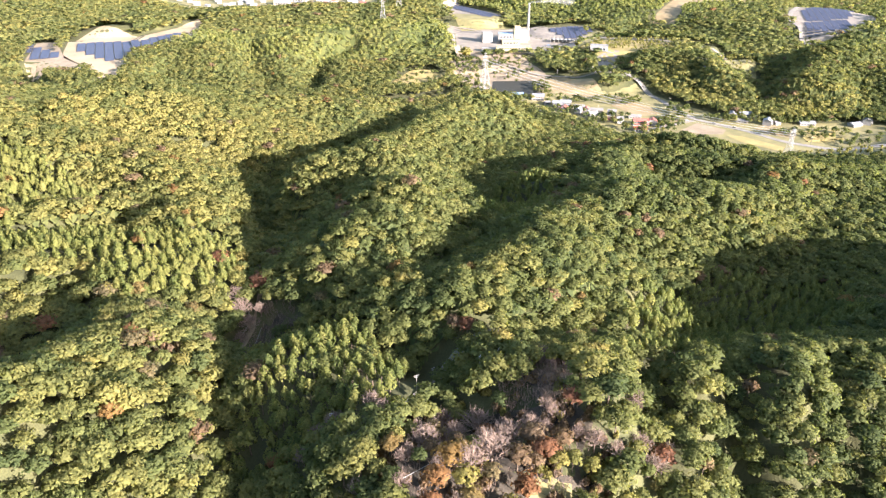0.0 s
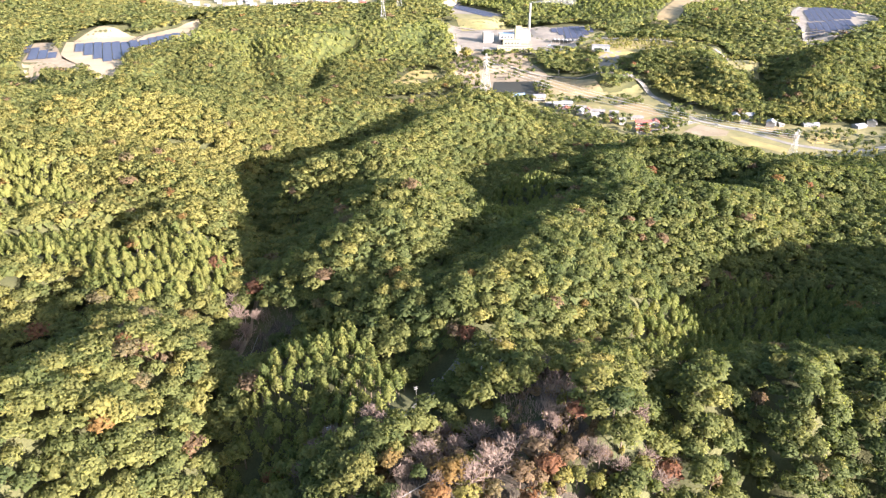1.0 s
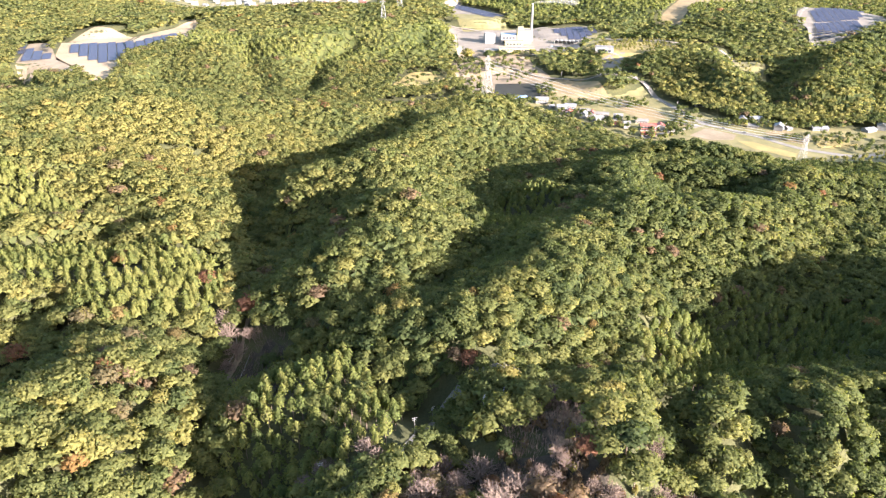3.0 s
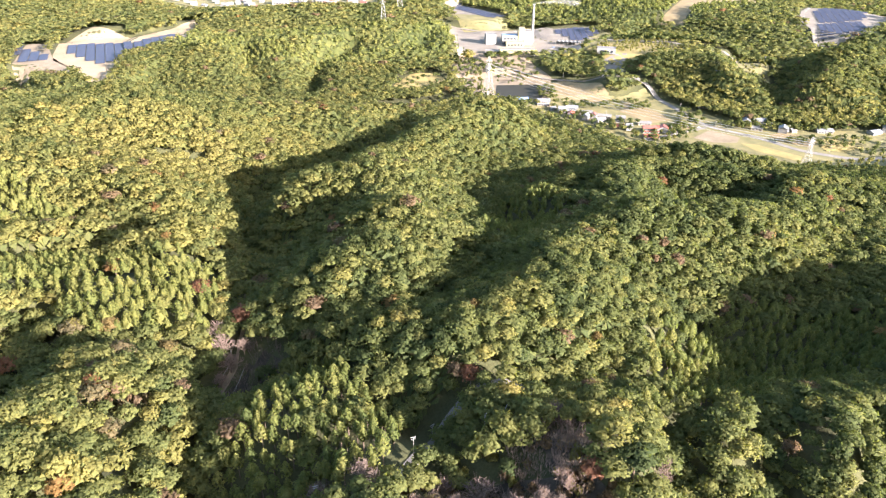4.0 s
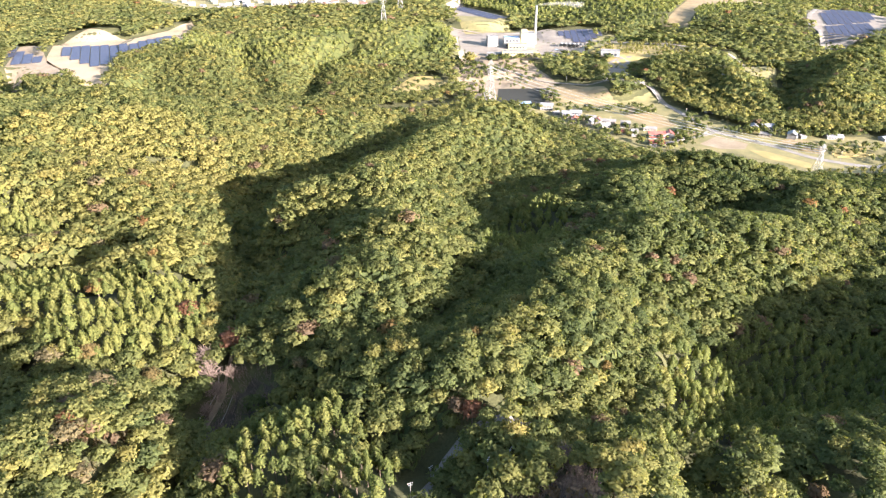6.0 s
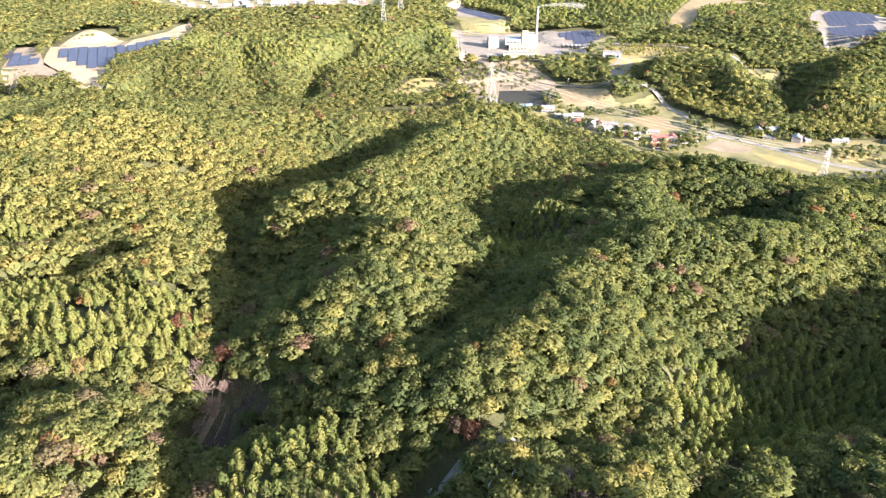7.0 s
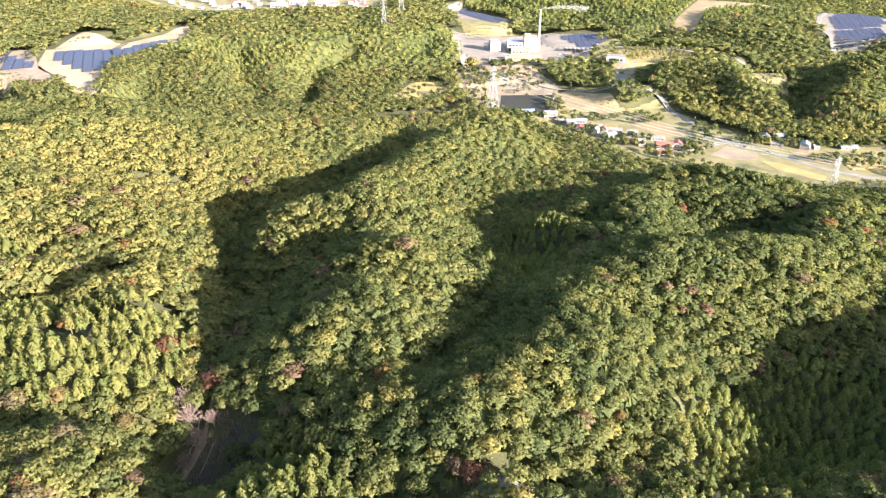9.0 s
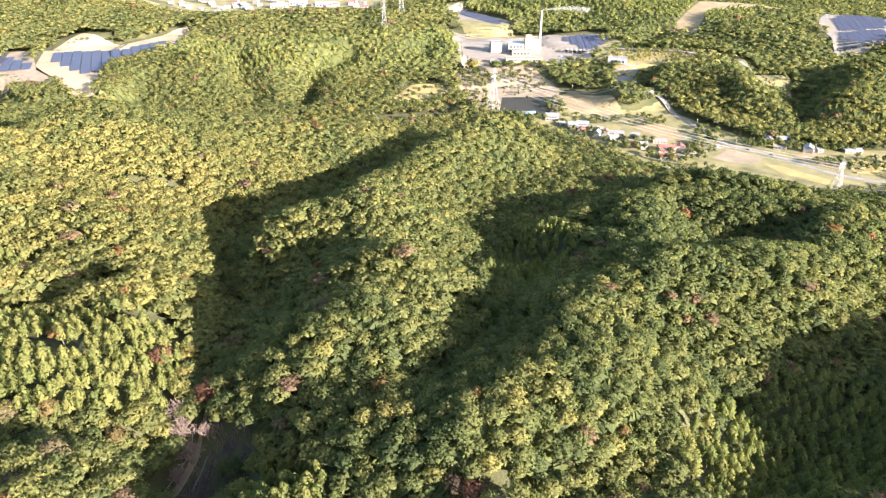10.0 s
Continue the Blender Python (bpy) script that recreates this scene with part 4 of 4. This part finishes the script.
RED, MAROON, GREY, PALE, BLUE = (red_roof, "red metal"), (maroon_roof, "dull maroon tiled"), (grey_tile, "grey tiled"), (pale_roof, "pale grey"), (blue_roof, "blue metal")
for x, y, w, d, turn, (roof, said), wall, storeys in (
        (221, 736, 15, 9, -4, RED, white_wall, 1), (226, 756, 17, 8, -4, MAROON, white_wall, 2), (240, 757, 8, 9, 80, MAROON, white_wall, 2),
        (251, 752, 6, 5, 10, PALE, white_wall, 1), (194, 770, 11, 8, -6, RED, white_wall, 1), (204, 764, 7, 7, 5, PALE, white_wall, 2),
        (201, 792, 10, 7, -8, PALE, white_wall, 2), (226, 782, 14, 7, -8, PALE, beige_wall, 1), (185, 808, 17, 8, -8, PALE, beige_wall, 1),
        (177, 785, 10, 8, 12, PALE, white_wall, 2), (172, 772, 9, 7, -5, PALE, white_wall, 1), (147, 808, 8, 7, 70, RED, white_wall, 2),
        (140, 828, 9, 7, -8, GREY, white_wall, 2), (152, 831, 13, 8, -8, GREY, white_wall, 2), (163, 800, 8, 7, 60, GREY, white_wall, 2),
        (167, 822, 14, 7, -8, PALE, beige_wall, 1), (173, 804, 6, 6, 70, MAROON, white_wall, 2), (121, 856, 15, 12, -8, GREY, beige_wall, 2),
        (208, 692, 12, 8, 55, PALE, white_wall, 1), (241, 694, 13, 8, -20, BLUE, white_wall, 1), (268, 777, 16, 10, -18, GREY, beige_wall, 1),
        (315, 848, 13, 8, -5, PALE, white_wall, 1), (346, 894, 10, 7, 5, PALE, white_wall, 1), (356, 783, 14, 8, -5, GREY, white_wall, 2),
        (341, 783, 9, 8, 75, GREY, beige_wall, 2), (369, 779, 9, 8, 65, GREY, white_wall, 1), (346, 764, 12, 5, -25, PALE, beige_wall, 1),
        (372, 757, 11, 9, 60, GREY, white_wall, 2), (383, 757, 6, 6, 10, PALE, white_wall, 1), (417, 757, 17, 9, -4, GREY, white_wall, 1),
        (470, 752, 13, 9, 20, GREY, white_wall, 1), (486, 757, 11, 9, 60, PALE, white_wall, 2), (130, 838, 7, 6, 20, PALE, white_wall, 1),
        (92, 868, 22, 10, 8, BLUE, beige_wall, 1), (428, 1016, 14, 8, -20, PALE, white_wall, 1), (410, 1002, 9, 6, -20, PALE, beige_wall, 1)):
    size = "long low" if w >= 14 and storeys == 1 else "small" if w < 9 else "single-storey" if storeys == 1 else "two-storey"
    house(x, y, w, d, turn, roof, wall, "%s %s house with a %s roof" % (size, "white" if wall is white_wall else "beige", said), storeys, 1.4 if storeys == 1 else 1.9)


def block(name, x, y, z, w, d, h, turn, wall, label, category, roof=pale_roof, rows=1, gap=4.0, parapet=0.5, win=True):
    """A flat-roofed works building with parapet, windows and door."""
    ob = thing(name, pose(x, y, z, 0, 0, turn), label, category)
    part("wall", box(bmesh.new(), 0, 0, -0.5, w, d, h + 0.5, 0.08), wall, ob)
    bm = bmesh.new()
    for a, b, c, e in ((0, d / 2 - 0.2, w, 0.4), (0, -d / 2 + 0.2, w, 0.4), (w / 2 - 0.2, 0, 0.4, d - 0.8), (-w / 2 + 0.2, 0, 0.4, d - 0.8)):
        box(bm, a, b, h, c, e, parapet)
    part("parapet", bm, wall, ob)
    part("roof", box(bmesh.new(), 0, 0, h + 0.004, w - 0.9, d - 0.9, 0.12), roof, ob)
    if win:
        for fl in range(rows):
            n = int((w - 3) / gap)
            for j in range(n):
                xx, zz = (j - (n - 1) / 2) * gap, 1.2 + fl * h / rows
                f = part("window", box(bmesh.new(), xx, -d / 2, zz, gap * 0.72, 0.2, h / rows * 0.42), galvanised, ob)
                part("pane", box(bmesh.new(), xx, -d / 2 - 0.08, zz + 0.1, gap * 0.72 - 0.25, 0.12, h / rows * 0.42 - 0.2), dark_glass, f)
    part("door", box(bmesh.new(), w / 2 - 2.2, -d / 2 - 0.05, 0, 2.4, 0.2, 3.0), galvanised, ob)
    return ob


Z = 20.0
stack = thing("chimney_stack", pose(138, 1146, Z), "tall slender white works chimney", "chimney")
b = bmesh.new()
bmesh.ops.create_cone(b, cap_ends=True, segments=16, radius1=2.2, radius2=1.5, depth=56, matrix=pose(0, 0, 28))
part("shaft", b, white_wall, stack)
b = bmesh.new()
bmesh.ops.create_cone(b, cap_ends=True, segments=16, radius1=1.75, radius2=1.75, depth=1.4, matrix=pose(0, 0, 56.2))
part("rim", b, galvanised, stack)
part("base", box(bmesh.new(), 0, 0, 0, 6, 6, 3, 0.1), concrete, stack)
b = bmesh.new()
for j in range(26):
    bar(b, (2.35 - 0.027 * j, 0, 2 + j * 2), (2.33 - 0.027 * j, 0, 4 + j * 2), 0.25)
part("ladder", b, galvanised, stack)
main = block("incinerator_hall", 125, 1132, Z, 22, 20, 20, 0, cream_wall, "tall cream-yellow incinerator hall with flat roof", "factory", win=False)
part("roof_house", box(bmesh.new(), -5, 3, 20, 9, 8, 4, 0.08), cream_wall, main)
part("duct", bar(bmesh.new(), (6, 4, 17), (13, 14, 13), 2.2, 10), galvanised, main)
block("furnace_annex", 101, 1132, Z, 24, 18, 13, 0, white_wall, "white boxy annex with pale blue roof", "factory", blue_roof, 2, 5)
block("ash_house", 108, 1113, Z, 28, 12, 7, 0, cream_wall, "low cream annex before the hall", "factory", rows=1, gap=5)
block("office_building", 107, 1056, Z, 52, 13, 8.5, -2, cream_wall, "long two-storey cream office block with window rows", "office", gap=4.2, rows=2)
block("crane_house", 71, 1130, Z, 16, 14, 15, 6, white_wall, "white windowless tower hall", "factory", win=False)
block("store_shed", 72, 1062, Z, 24, 10, 4.5, -15, white_wall, "low pale store shed", "shed", gap=6)
shed = thing("vehicle_shed", pose(192, 1122, Z, 0, 0, -14), "long white shed with a row of curved bays", "shed")
for j in range(6):
    b = bmesh.new()
    seg = [(math.cos(a) * 3.1, math.sin(a) * 1.5 + 4.2) for a in np.linspace(0, math.pi, 9)]
    f0, f1 = [b.verts.new((x + (j - 2.5) * 6.3, -5, q)) for x, q in seg], [b.verts.new((x + (j - 2.5) * 6.3, 5, q)) for x, q in seg]
    for q in range(8):
        b.faces.new((f0[q], f0[q + 1], f1[q + 1], f1[q]))
    g = bmesh.ops.extrude_face_region(b, geom=list(b.faces))
    bmesh.ops.translate(b, verts=[v for v in g["geom"] if isinstance(v, bmesh.types.BMVert)], vec=(0, 0, 0.15))
    bmesh.ops.recalc_face_normals(b, faces=b.faces)
    part("bay_roof", b, white_wall, shed)
for j in range(7):
    part("post", box(bmesh.new(), (j - 3) * 6.3, -4.8, 0, 0.4, 0.4, 4.3), galvanised, shed)
part("back_wall", box(bmesh.new(), 0, 4.8, 0, 37.6, 0.3, 4.3), white_wall, shed)
hall = block("gabled_hall", 232, 1034, gz(232, 1034), 26, 14, 7, -12, white_wall, "white valley hall with a wide dark gateway", "hall", gap=5)
part("gateway", box(bmesh.new(), -3, -7.06, 0, 8, 0.3, 4.6), dark_glass, hall)


def lattice_pylon(x, y, h, spread, arms, turn, label):
    """A tapering lattice tower with cross arms and insulators."""
    ob = thing("power_pylon", pose(x, y, gz(x, y), 0, 0, turn), label, "pylon", "power line pylons")
    slim = 0.35 + 0.5 * h / 54
    half = lambda q: spread / 2 * (1 - 0.88 * min(q / (0.8 * h), 1)) + 0.35
    levels = [0, 0.16, 0.3, 0.42, 0.52, 0.61, 0.69, 0.76, 0.83, 0.9, 0.97]
    for sx in (-1, 1):
        for sy in (-1, 1):
            b = bmesh.new()
            for a, c in zip(levels[:-1], levels[1:]):
                bar(b, (sx * half(a * h), sy * half(a * h), a * h), (sx * half(c * h), sy * half(c * h), c * h), 0.34 * slim)
            part("leg", b, galvanised, ob)
    b = bmesh.new()
    for a, c in zip(levels[:-1], levels[1:]):
        p, q = half(a * h), half(c * h)
        for s in (-1, 1):
            bar(b, (-p, s * p, a * h), (q, s * q, c * h), 0.2 * slim)
            bar(b, (p, s * p, a * h), (-q, s * q, c * h), 0.2 * slim)
            bar(b, (s * p, -p, a * h), (s * q, q, c * h), 0.2 * slim)
            bar(b, (s * p, p, a * h), (s * q, -q, c * h), 0.2 * slim)
            bar(b, (-q, s * q, c * h), (q, s * q, c * h), 0.18 * slim)
            bar(b, (s * q, -q, c * h), (s * q, q, c * h), 0.18 * slim)
    part("bracing", b, galvanised, ob)
    tips = []
    for k, (q, reach) in enumerate(arms):
        for s in (-1, 1):
            b = bmesh.new()
            r, z = half(q * h), q * h
            for sy in (-1, 1):
                bar(b, (s * r, sy * r, z), (s * reach, 0, z + 0.2), 0.22 * slim)
                bar(b, (s * r, sy * r, z + 1.4), (s * reach, 0, z + 0.25), 0.18 * slim)
            arm = part("cross_arm", b, galvanised, ob)
            part("insulator", bar(bmesh.new(), (s * reach, 0, z + 0.2), (s * reach, 0, z - 1.8), 0.3, 6), white_wall, arm)
            tips.append(ob.matrix_world @ Vector((s * reach, 0, z - 1.8)))
    part("peak", bar(bmesh.new(), (0, 0, 0.97 * h), (0, 0, h), 0.5, 4, 0.1), galvanised, ob)
    return tips


ARMS = [(0.72, 4.6), (0.8, 5.0), (0.88, 4.4)]
first = lattice_pylon(54, 876, 54, 11, ARMS, 35, "tall pale lattice pylon above the cleared valley")
second = lattice_pylon(354, 662, 28, 6, ARMS, 30, "slim grey lattice pylon beside the valley road")
lattice_pylon(-103, 1222, 52, 10, ARMS, 10, "distant lattice pylon on the wooded ridge")
lattice_pylon(-80, 1300, 52, 10, ARMS, 10, "distant lattice pylon behind the wooded ridge")


cable_metal = surface("cable_metal", (0.62, 0.61, 0.58), (0.52, 0.51, 0.49), 0.5, 3.0, 0.4, 0.1, 0.3, 0.5)


def cable(a, b, sag, width, mat, label, name="power_cable", category="cable", group="power cables"):
    cu = bpy.data.curves.new(name, "CURVE")
    cu.dimensions, cu.bevel_depth, cu.bevel_resolution = "3D", width / 2, 1
    sp = cu.splines.new("POLY")
    sp.points.add(24)
    for j in range(25):
        q = j / 24
        v = Vector(a).lerp(Vector(b), q)
        sp.points[j].co = (v.x, v.y, v.z - 4 * sag * q * (1 - q), 1)
    cu.materials.append(mat)
    return tagged(new(name, cu), label, category, group)


for a, c in zip(first, second):
    cable(a, c, 9, 0.22, cable_metal, "thin pale power cable sagging between pylons")


def solar_field(poly, z, turn, label, tilt=14, table=(9.0, 4.4), gap=(1.3, 2.4), lift=1.2):
    """Rows of tilted panel tables on posts within an outline."""
    cx, cy = sum(p[0] for p in poly) / len(poly), sum(p[1] for p in poly) / len(poly)
    ob = thing("solar_field", pose(cx, cy, z, 0, 0, turn), label, "solar panels")
    b = bmesh.new()
    box(b, 0, 0, 0, table[0], table[1], 0.12)
    me = bpy.data.meshes.new("panel_table")
    b.to_mesh(me)
    b.free()
    me.materials.append(solar_glass)
    b = bmesh.new()
    for sx in (-1, 1):
        for sy in (-1, 1):
            box(b, sx * table[0] * 0.38, sy * table[1] * 0.3, -2.2, 0.25, 0.25, 2.2)
    posts = bpy.data.meshes.new("posts")
    b.to_mesh(posts)
    b.free()
    posts.materials.append(galvanised)
    c, s = math.cos(radians(turn)), math.sin(radians(turn))
    for j in range(-30, 31):
        for k in range(-40, 41):
            lx, ly = j * (table[0] + gap[0]), k * (table[1] + gap[1])
            x, y = cx + lx * c - ly * s, cy + lx * s + ly * c
            if inside(np.array([x]), np.array([y]), list(poly))[0]:
                t = new("panel_table", me)
                t.parent = ob
                t.matrix_basis = pose(lx, ly, gz(x, y) - z + lift, tilt, 0, 0)
                q = new("posts", posts)
                q.parent = t
    return ob


solar_field([(10, 1385), (26, 1408), (102, 1292), (77, 1278)], 33, -25, "blue-grey solar tables in rows on a hill shelf")
solar_field([(180, 1214), (228, 1243), (260, 1214), (218, 1134), (202, 1140)], 23, -5, "blue-grey solar tables beside the works")
solar_field([(612, 1200), (650, 1300), (694, 1350), (760, 1325), (706, 1232)], 38, -20, "blue-grey solar tables on a levelled hilltop")
solar_field([(586, 1116), (606, 1188), (698, 1222), (656, 1138)], 38, -20, "blue-grey solar tables on the lower terrace")
solar_field([(-535, 1003), (-540, 1036), (-466, 1050), (-434, 1014), (-440, 932), (-450, 926)], 36, 24, "dark blue solar tables on sandy graded ground", 9, (11.0, 5.6), (1.1, 1.5))
solar_field([(-455, 1022), (-410, 1100), (-388, 1070), (-425, 992)], 38, 24, "dark blue solar tables up a sandy slope", 9, (11.0, 5.6), (1.1, 1.5))
solar_field([(-612, 1046), (-592, 1008), (-542, 972), (-525, 948), (-553, 934), (-589, 981), (-632, 1032)], 36, 24, "dark blue solar tables on a small sandy shelf", 9, (11.0, 5.6), (1.1, 1.5))

# far town
for j in range(70):
    x, y = RND.uniform(-640, -170), RND.uniform(1468, 1640)
    if j < 3:
        block("factory_hall", (-350, -320, -262)[j], (1560, 1600, 1585)[j], gz(-330, 1570), 34, 16, 9, 4, beige_wall, "large pale hall in the far town", "factory", gap=6)
        continue
    roof, said = (GREY, PALE, PALE, GREY, MAROON)[j % 5]
    ob = house(x, y, RND.uniform(9, 14), 8, RND.uniform(-30, 30), roof, white_wall, "pale far-off town house with a %s roof" % said, 1 + j % 2, detail=False)
    tagged(ob, group="houses of the far town")


# ---------------------------------------------------------------- poles and small things
pole_grey = surface("pole_grey", (0.24, 0.235, 0.22), (0.16, 0.155, 0.145), 0.4, 3.0)


def utility_pole(x, y, h, turn, label, lean=0.0):
    ob = thing("utility_pole", pose(x, y, gz(x, y), 0, lean, turn), label, "pole", "utility poles")
    part("shaft", bar(bmesh.new(), (0, 0, -0.5), (0, 0, h), 0.34, 8, 0.22), pole_grey, ob)
    for z, w in ((h - 0.5, 1.8), (h - 1.3, 1.4)):
        arm = part("cross_arm", box(bmesh.new(), 0, 0, z, w, 0.1, 0.12), galvanised, ob)
        for s in (-1, 1):
            part("insulator", bar(bmesh.new(), (s * w * 0.45, 0, z + 0.12), (s * w * 0.45, 0, z + 0.38), 0.12, 6), white_wall, arm)
    return ob


for x, y, h, turn, lean in ((-39, 182, 11, 20, 0), (-10, 203, 10, 20, 0), (-4, 217, 10, 40, 0), (14, 208, 11, 60, 0), (22, 213, 8, 60, -12)):
    utility_pole(x, y, h, turn, "leaning pale pole beside the pass lane" if lean else "pale concrete utility pole beside the pass lane", lean)
for x, y in ((281, 832), (300, 765), (333, 738), (352, 722), (376, 752), (262, 880), (390, 690), (246, 748), (186, 800), (156, 818), (205, 940), (160, 958), (430, 962), (445, 1012), (232, 1006)):
    utility_pole(x, y, 10, 30, "pale concrete utility pole along a valley road")


def guard_rail(line, label):
    ob = thing("guard_rail", pose(line[0][0], line[0][1], gz(*line[0])), label, "guard rail")
    o = ob.matrix_world.translation
    pts = [Vector((x, y, gz(x, y) + 0.35)) - o for x, y in line]
    b = bmesh.new()
    for a, c in zip(pts[:-1], pts[1:]):
        bar(b, a + Vector((0, 0, 0.75)), c + Vector((0, 0, 0.75)), 0.38)
    part("rail", b, white_wall, ob)
    for a, c in zip(pts[:-1], pts[1:]):
        for q in (0.0, 0.5):
            d = a.lerp(c, q)
            part("post", bar(bmesh.new(), d - Vector((0, 0, 0.6)), d + Vector((0, 0, 0.8)), 0.16, 6), galvanised, ob)
    return ob


guard_rail([(-101, 262), (-99.5, 268), (-98, 274), (-96.5, 281), (-98, 288)], "white guard rail curving along the gully track")
guard_rail([(-92, 266), (-91, 272), (-90, 279)], "short white guard rail across the gully track")
guard_rail([(-112, 366), (-107, 370), (-102, 375)], "pale guard rail up the gully track")
cable((-12, 146, gz(-12, 146) + 9), (12, 172, gz(12, 172) + 7), 0.4, 0.2, white_wall, "thick pale cable above the knoll shrubs", "overhead_cable", "cable", "overhead cables")
# straw rows in the paddies
for x, y, w in ((402, 711, 22), (403, 701, 24), (424, 722, 20), (428, 706, 14)):
    ob = thing("straw_row", pose(x, y, gz(x, y) + 0.3, 0, 0, 14), "long low row of drying rice straw", "straw", "straw rows")
    b = bmesh.new()
    for j in range(int(w / 1.5)):
        box(b, (j - w / 3) * 1.5, RND.uniform(-0.15, 0.15), 0, 1.45, 1.5, RND.uniform(0.9, 1.3), 0.2)
    part("sheaves", b, stubble, ob)


def small_car(x, y, turn, paint, label):
    ob = thing("car", pose(x, y, gz(x, y) + 0.35, 0, 0, turn), label, "car", "parked cars")
    part("body", box(bmesh.new(), 0, 0, 0.35, 4.2, 1.7, 0.7, 0.15), paint, ob)
    c = part("cabin", box(bmesh.new(), -0.3, 0, 1.05, 2.2, 1.5, 0.55, 0.2), paint, ob)
    part("glass", box(bmesh.new(), -0.3, 0, 1.12, 2.26, 1.54, 0.32, 0.05), dark_glass, c)
    for sx in (-1.3, 1.3):
        for sy in (-0.8, 0.8):
            part("wheel", bar(bmesh.new(), (sx, sy - 0.1, 0.32), (sx, sy + 0.1, 0.32), 0.64, 12), asphalt, ob)


for x, y, turn, paint, said in ((312, 760, -40, white_wall, "white car on the valley road"), (330, 745, -45, white_wall, "white van on the valley road"), (284, 770, 10, galvanised, "silver car at the junction"), (160, 1092, 0, white_wall, "white truck in the works yard"), (166, 1100, 20, blue_roof, "blue truck in the works yard"), (176, 1088, 80, white_wall, "white van in the works yard"), (240, 1008, 30, white_wall, "white van before the hall"), (248, 1000, 30, white_wall, "white car before the hall")):
    small_car(x, y, turn, paint, said)


# big rounded evergreens below the works
evergreen = tree_kind("evergreen_tree", broad_crown(220, 301, radius=4.4, height=8.5, size=0.75), leaf_tree, bark, "large rounded dark evergreen tree in the cleared land", "tree", 4, 3.0, 8.5, 3)
for c, (x, y, q) in enumerate(((33, 1026, 2.3), (64, 1032, 1.8), (16, 1032, 1.3), (2, 1006, 1.4), (46, 905, 1.2), (14, 938, 1.1))):
    m = pose(x, y, gz(x, y), 0, 0, 70 * c)
    ob = evergreen if c == 0 else copy_thing(evergreen, m)
    ob.matrix_world = m @ Matrix.Diagonal((q, q, q * 1.1, 1))
    tagged(ob, group="evergreens below the works")

# steam drifting from the chimney
steam, tn, tl, tb = material("steam", 1.0, 0.0, 0.0)
tb.inputs["Base Color"].default_value = (0.85, 0.85, 0.85, 1)
clear_node, blend_node = tn.new("ShaderNodeBsdfTransparent"), tn.new("ShaderNodeMixShader")
blend_node.inputs[0].default_value = 0.035
tl.new(clear_node.outputs[0], blend_node.inputs[1])
tl.new(tb.outputs[0], blend_node.inputs[2])
tl.new(blend_node.outputs[0], tn["Material Output"].inputs["Surface"])
b = bmesh.new()
for j in range(26):
    q = j / 25
    g = bmesh.ops.create_icosphere(b, subdivisions=2, radius=1.2 + 3.0 * q ** 0.7 * RND.uniform(0.7, 1.2), matrix=pose(2 + 66 * q, RND.uniform(-1, 1) * 3 * q, 1 + 5 * math.sin(2.2 * q) - 4 * q + RND.uniform(-1, 1) * 1.6 * q))
    for v in g["verts"]:
        v.co += Vector([RND.uniform(-0.35, 0.35) for _ in range(3)]) * (0.4 + q)
for f in b.faces:
    f.smooth = True
ob = part("steam_plume", b, steam, None, "thin white steam drifting from the chimney")
ob.matrix_world = pose(138, 1146, Z + 57)
tagged(ob, category="steam", kind="stuff")
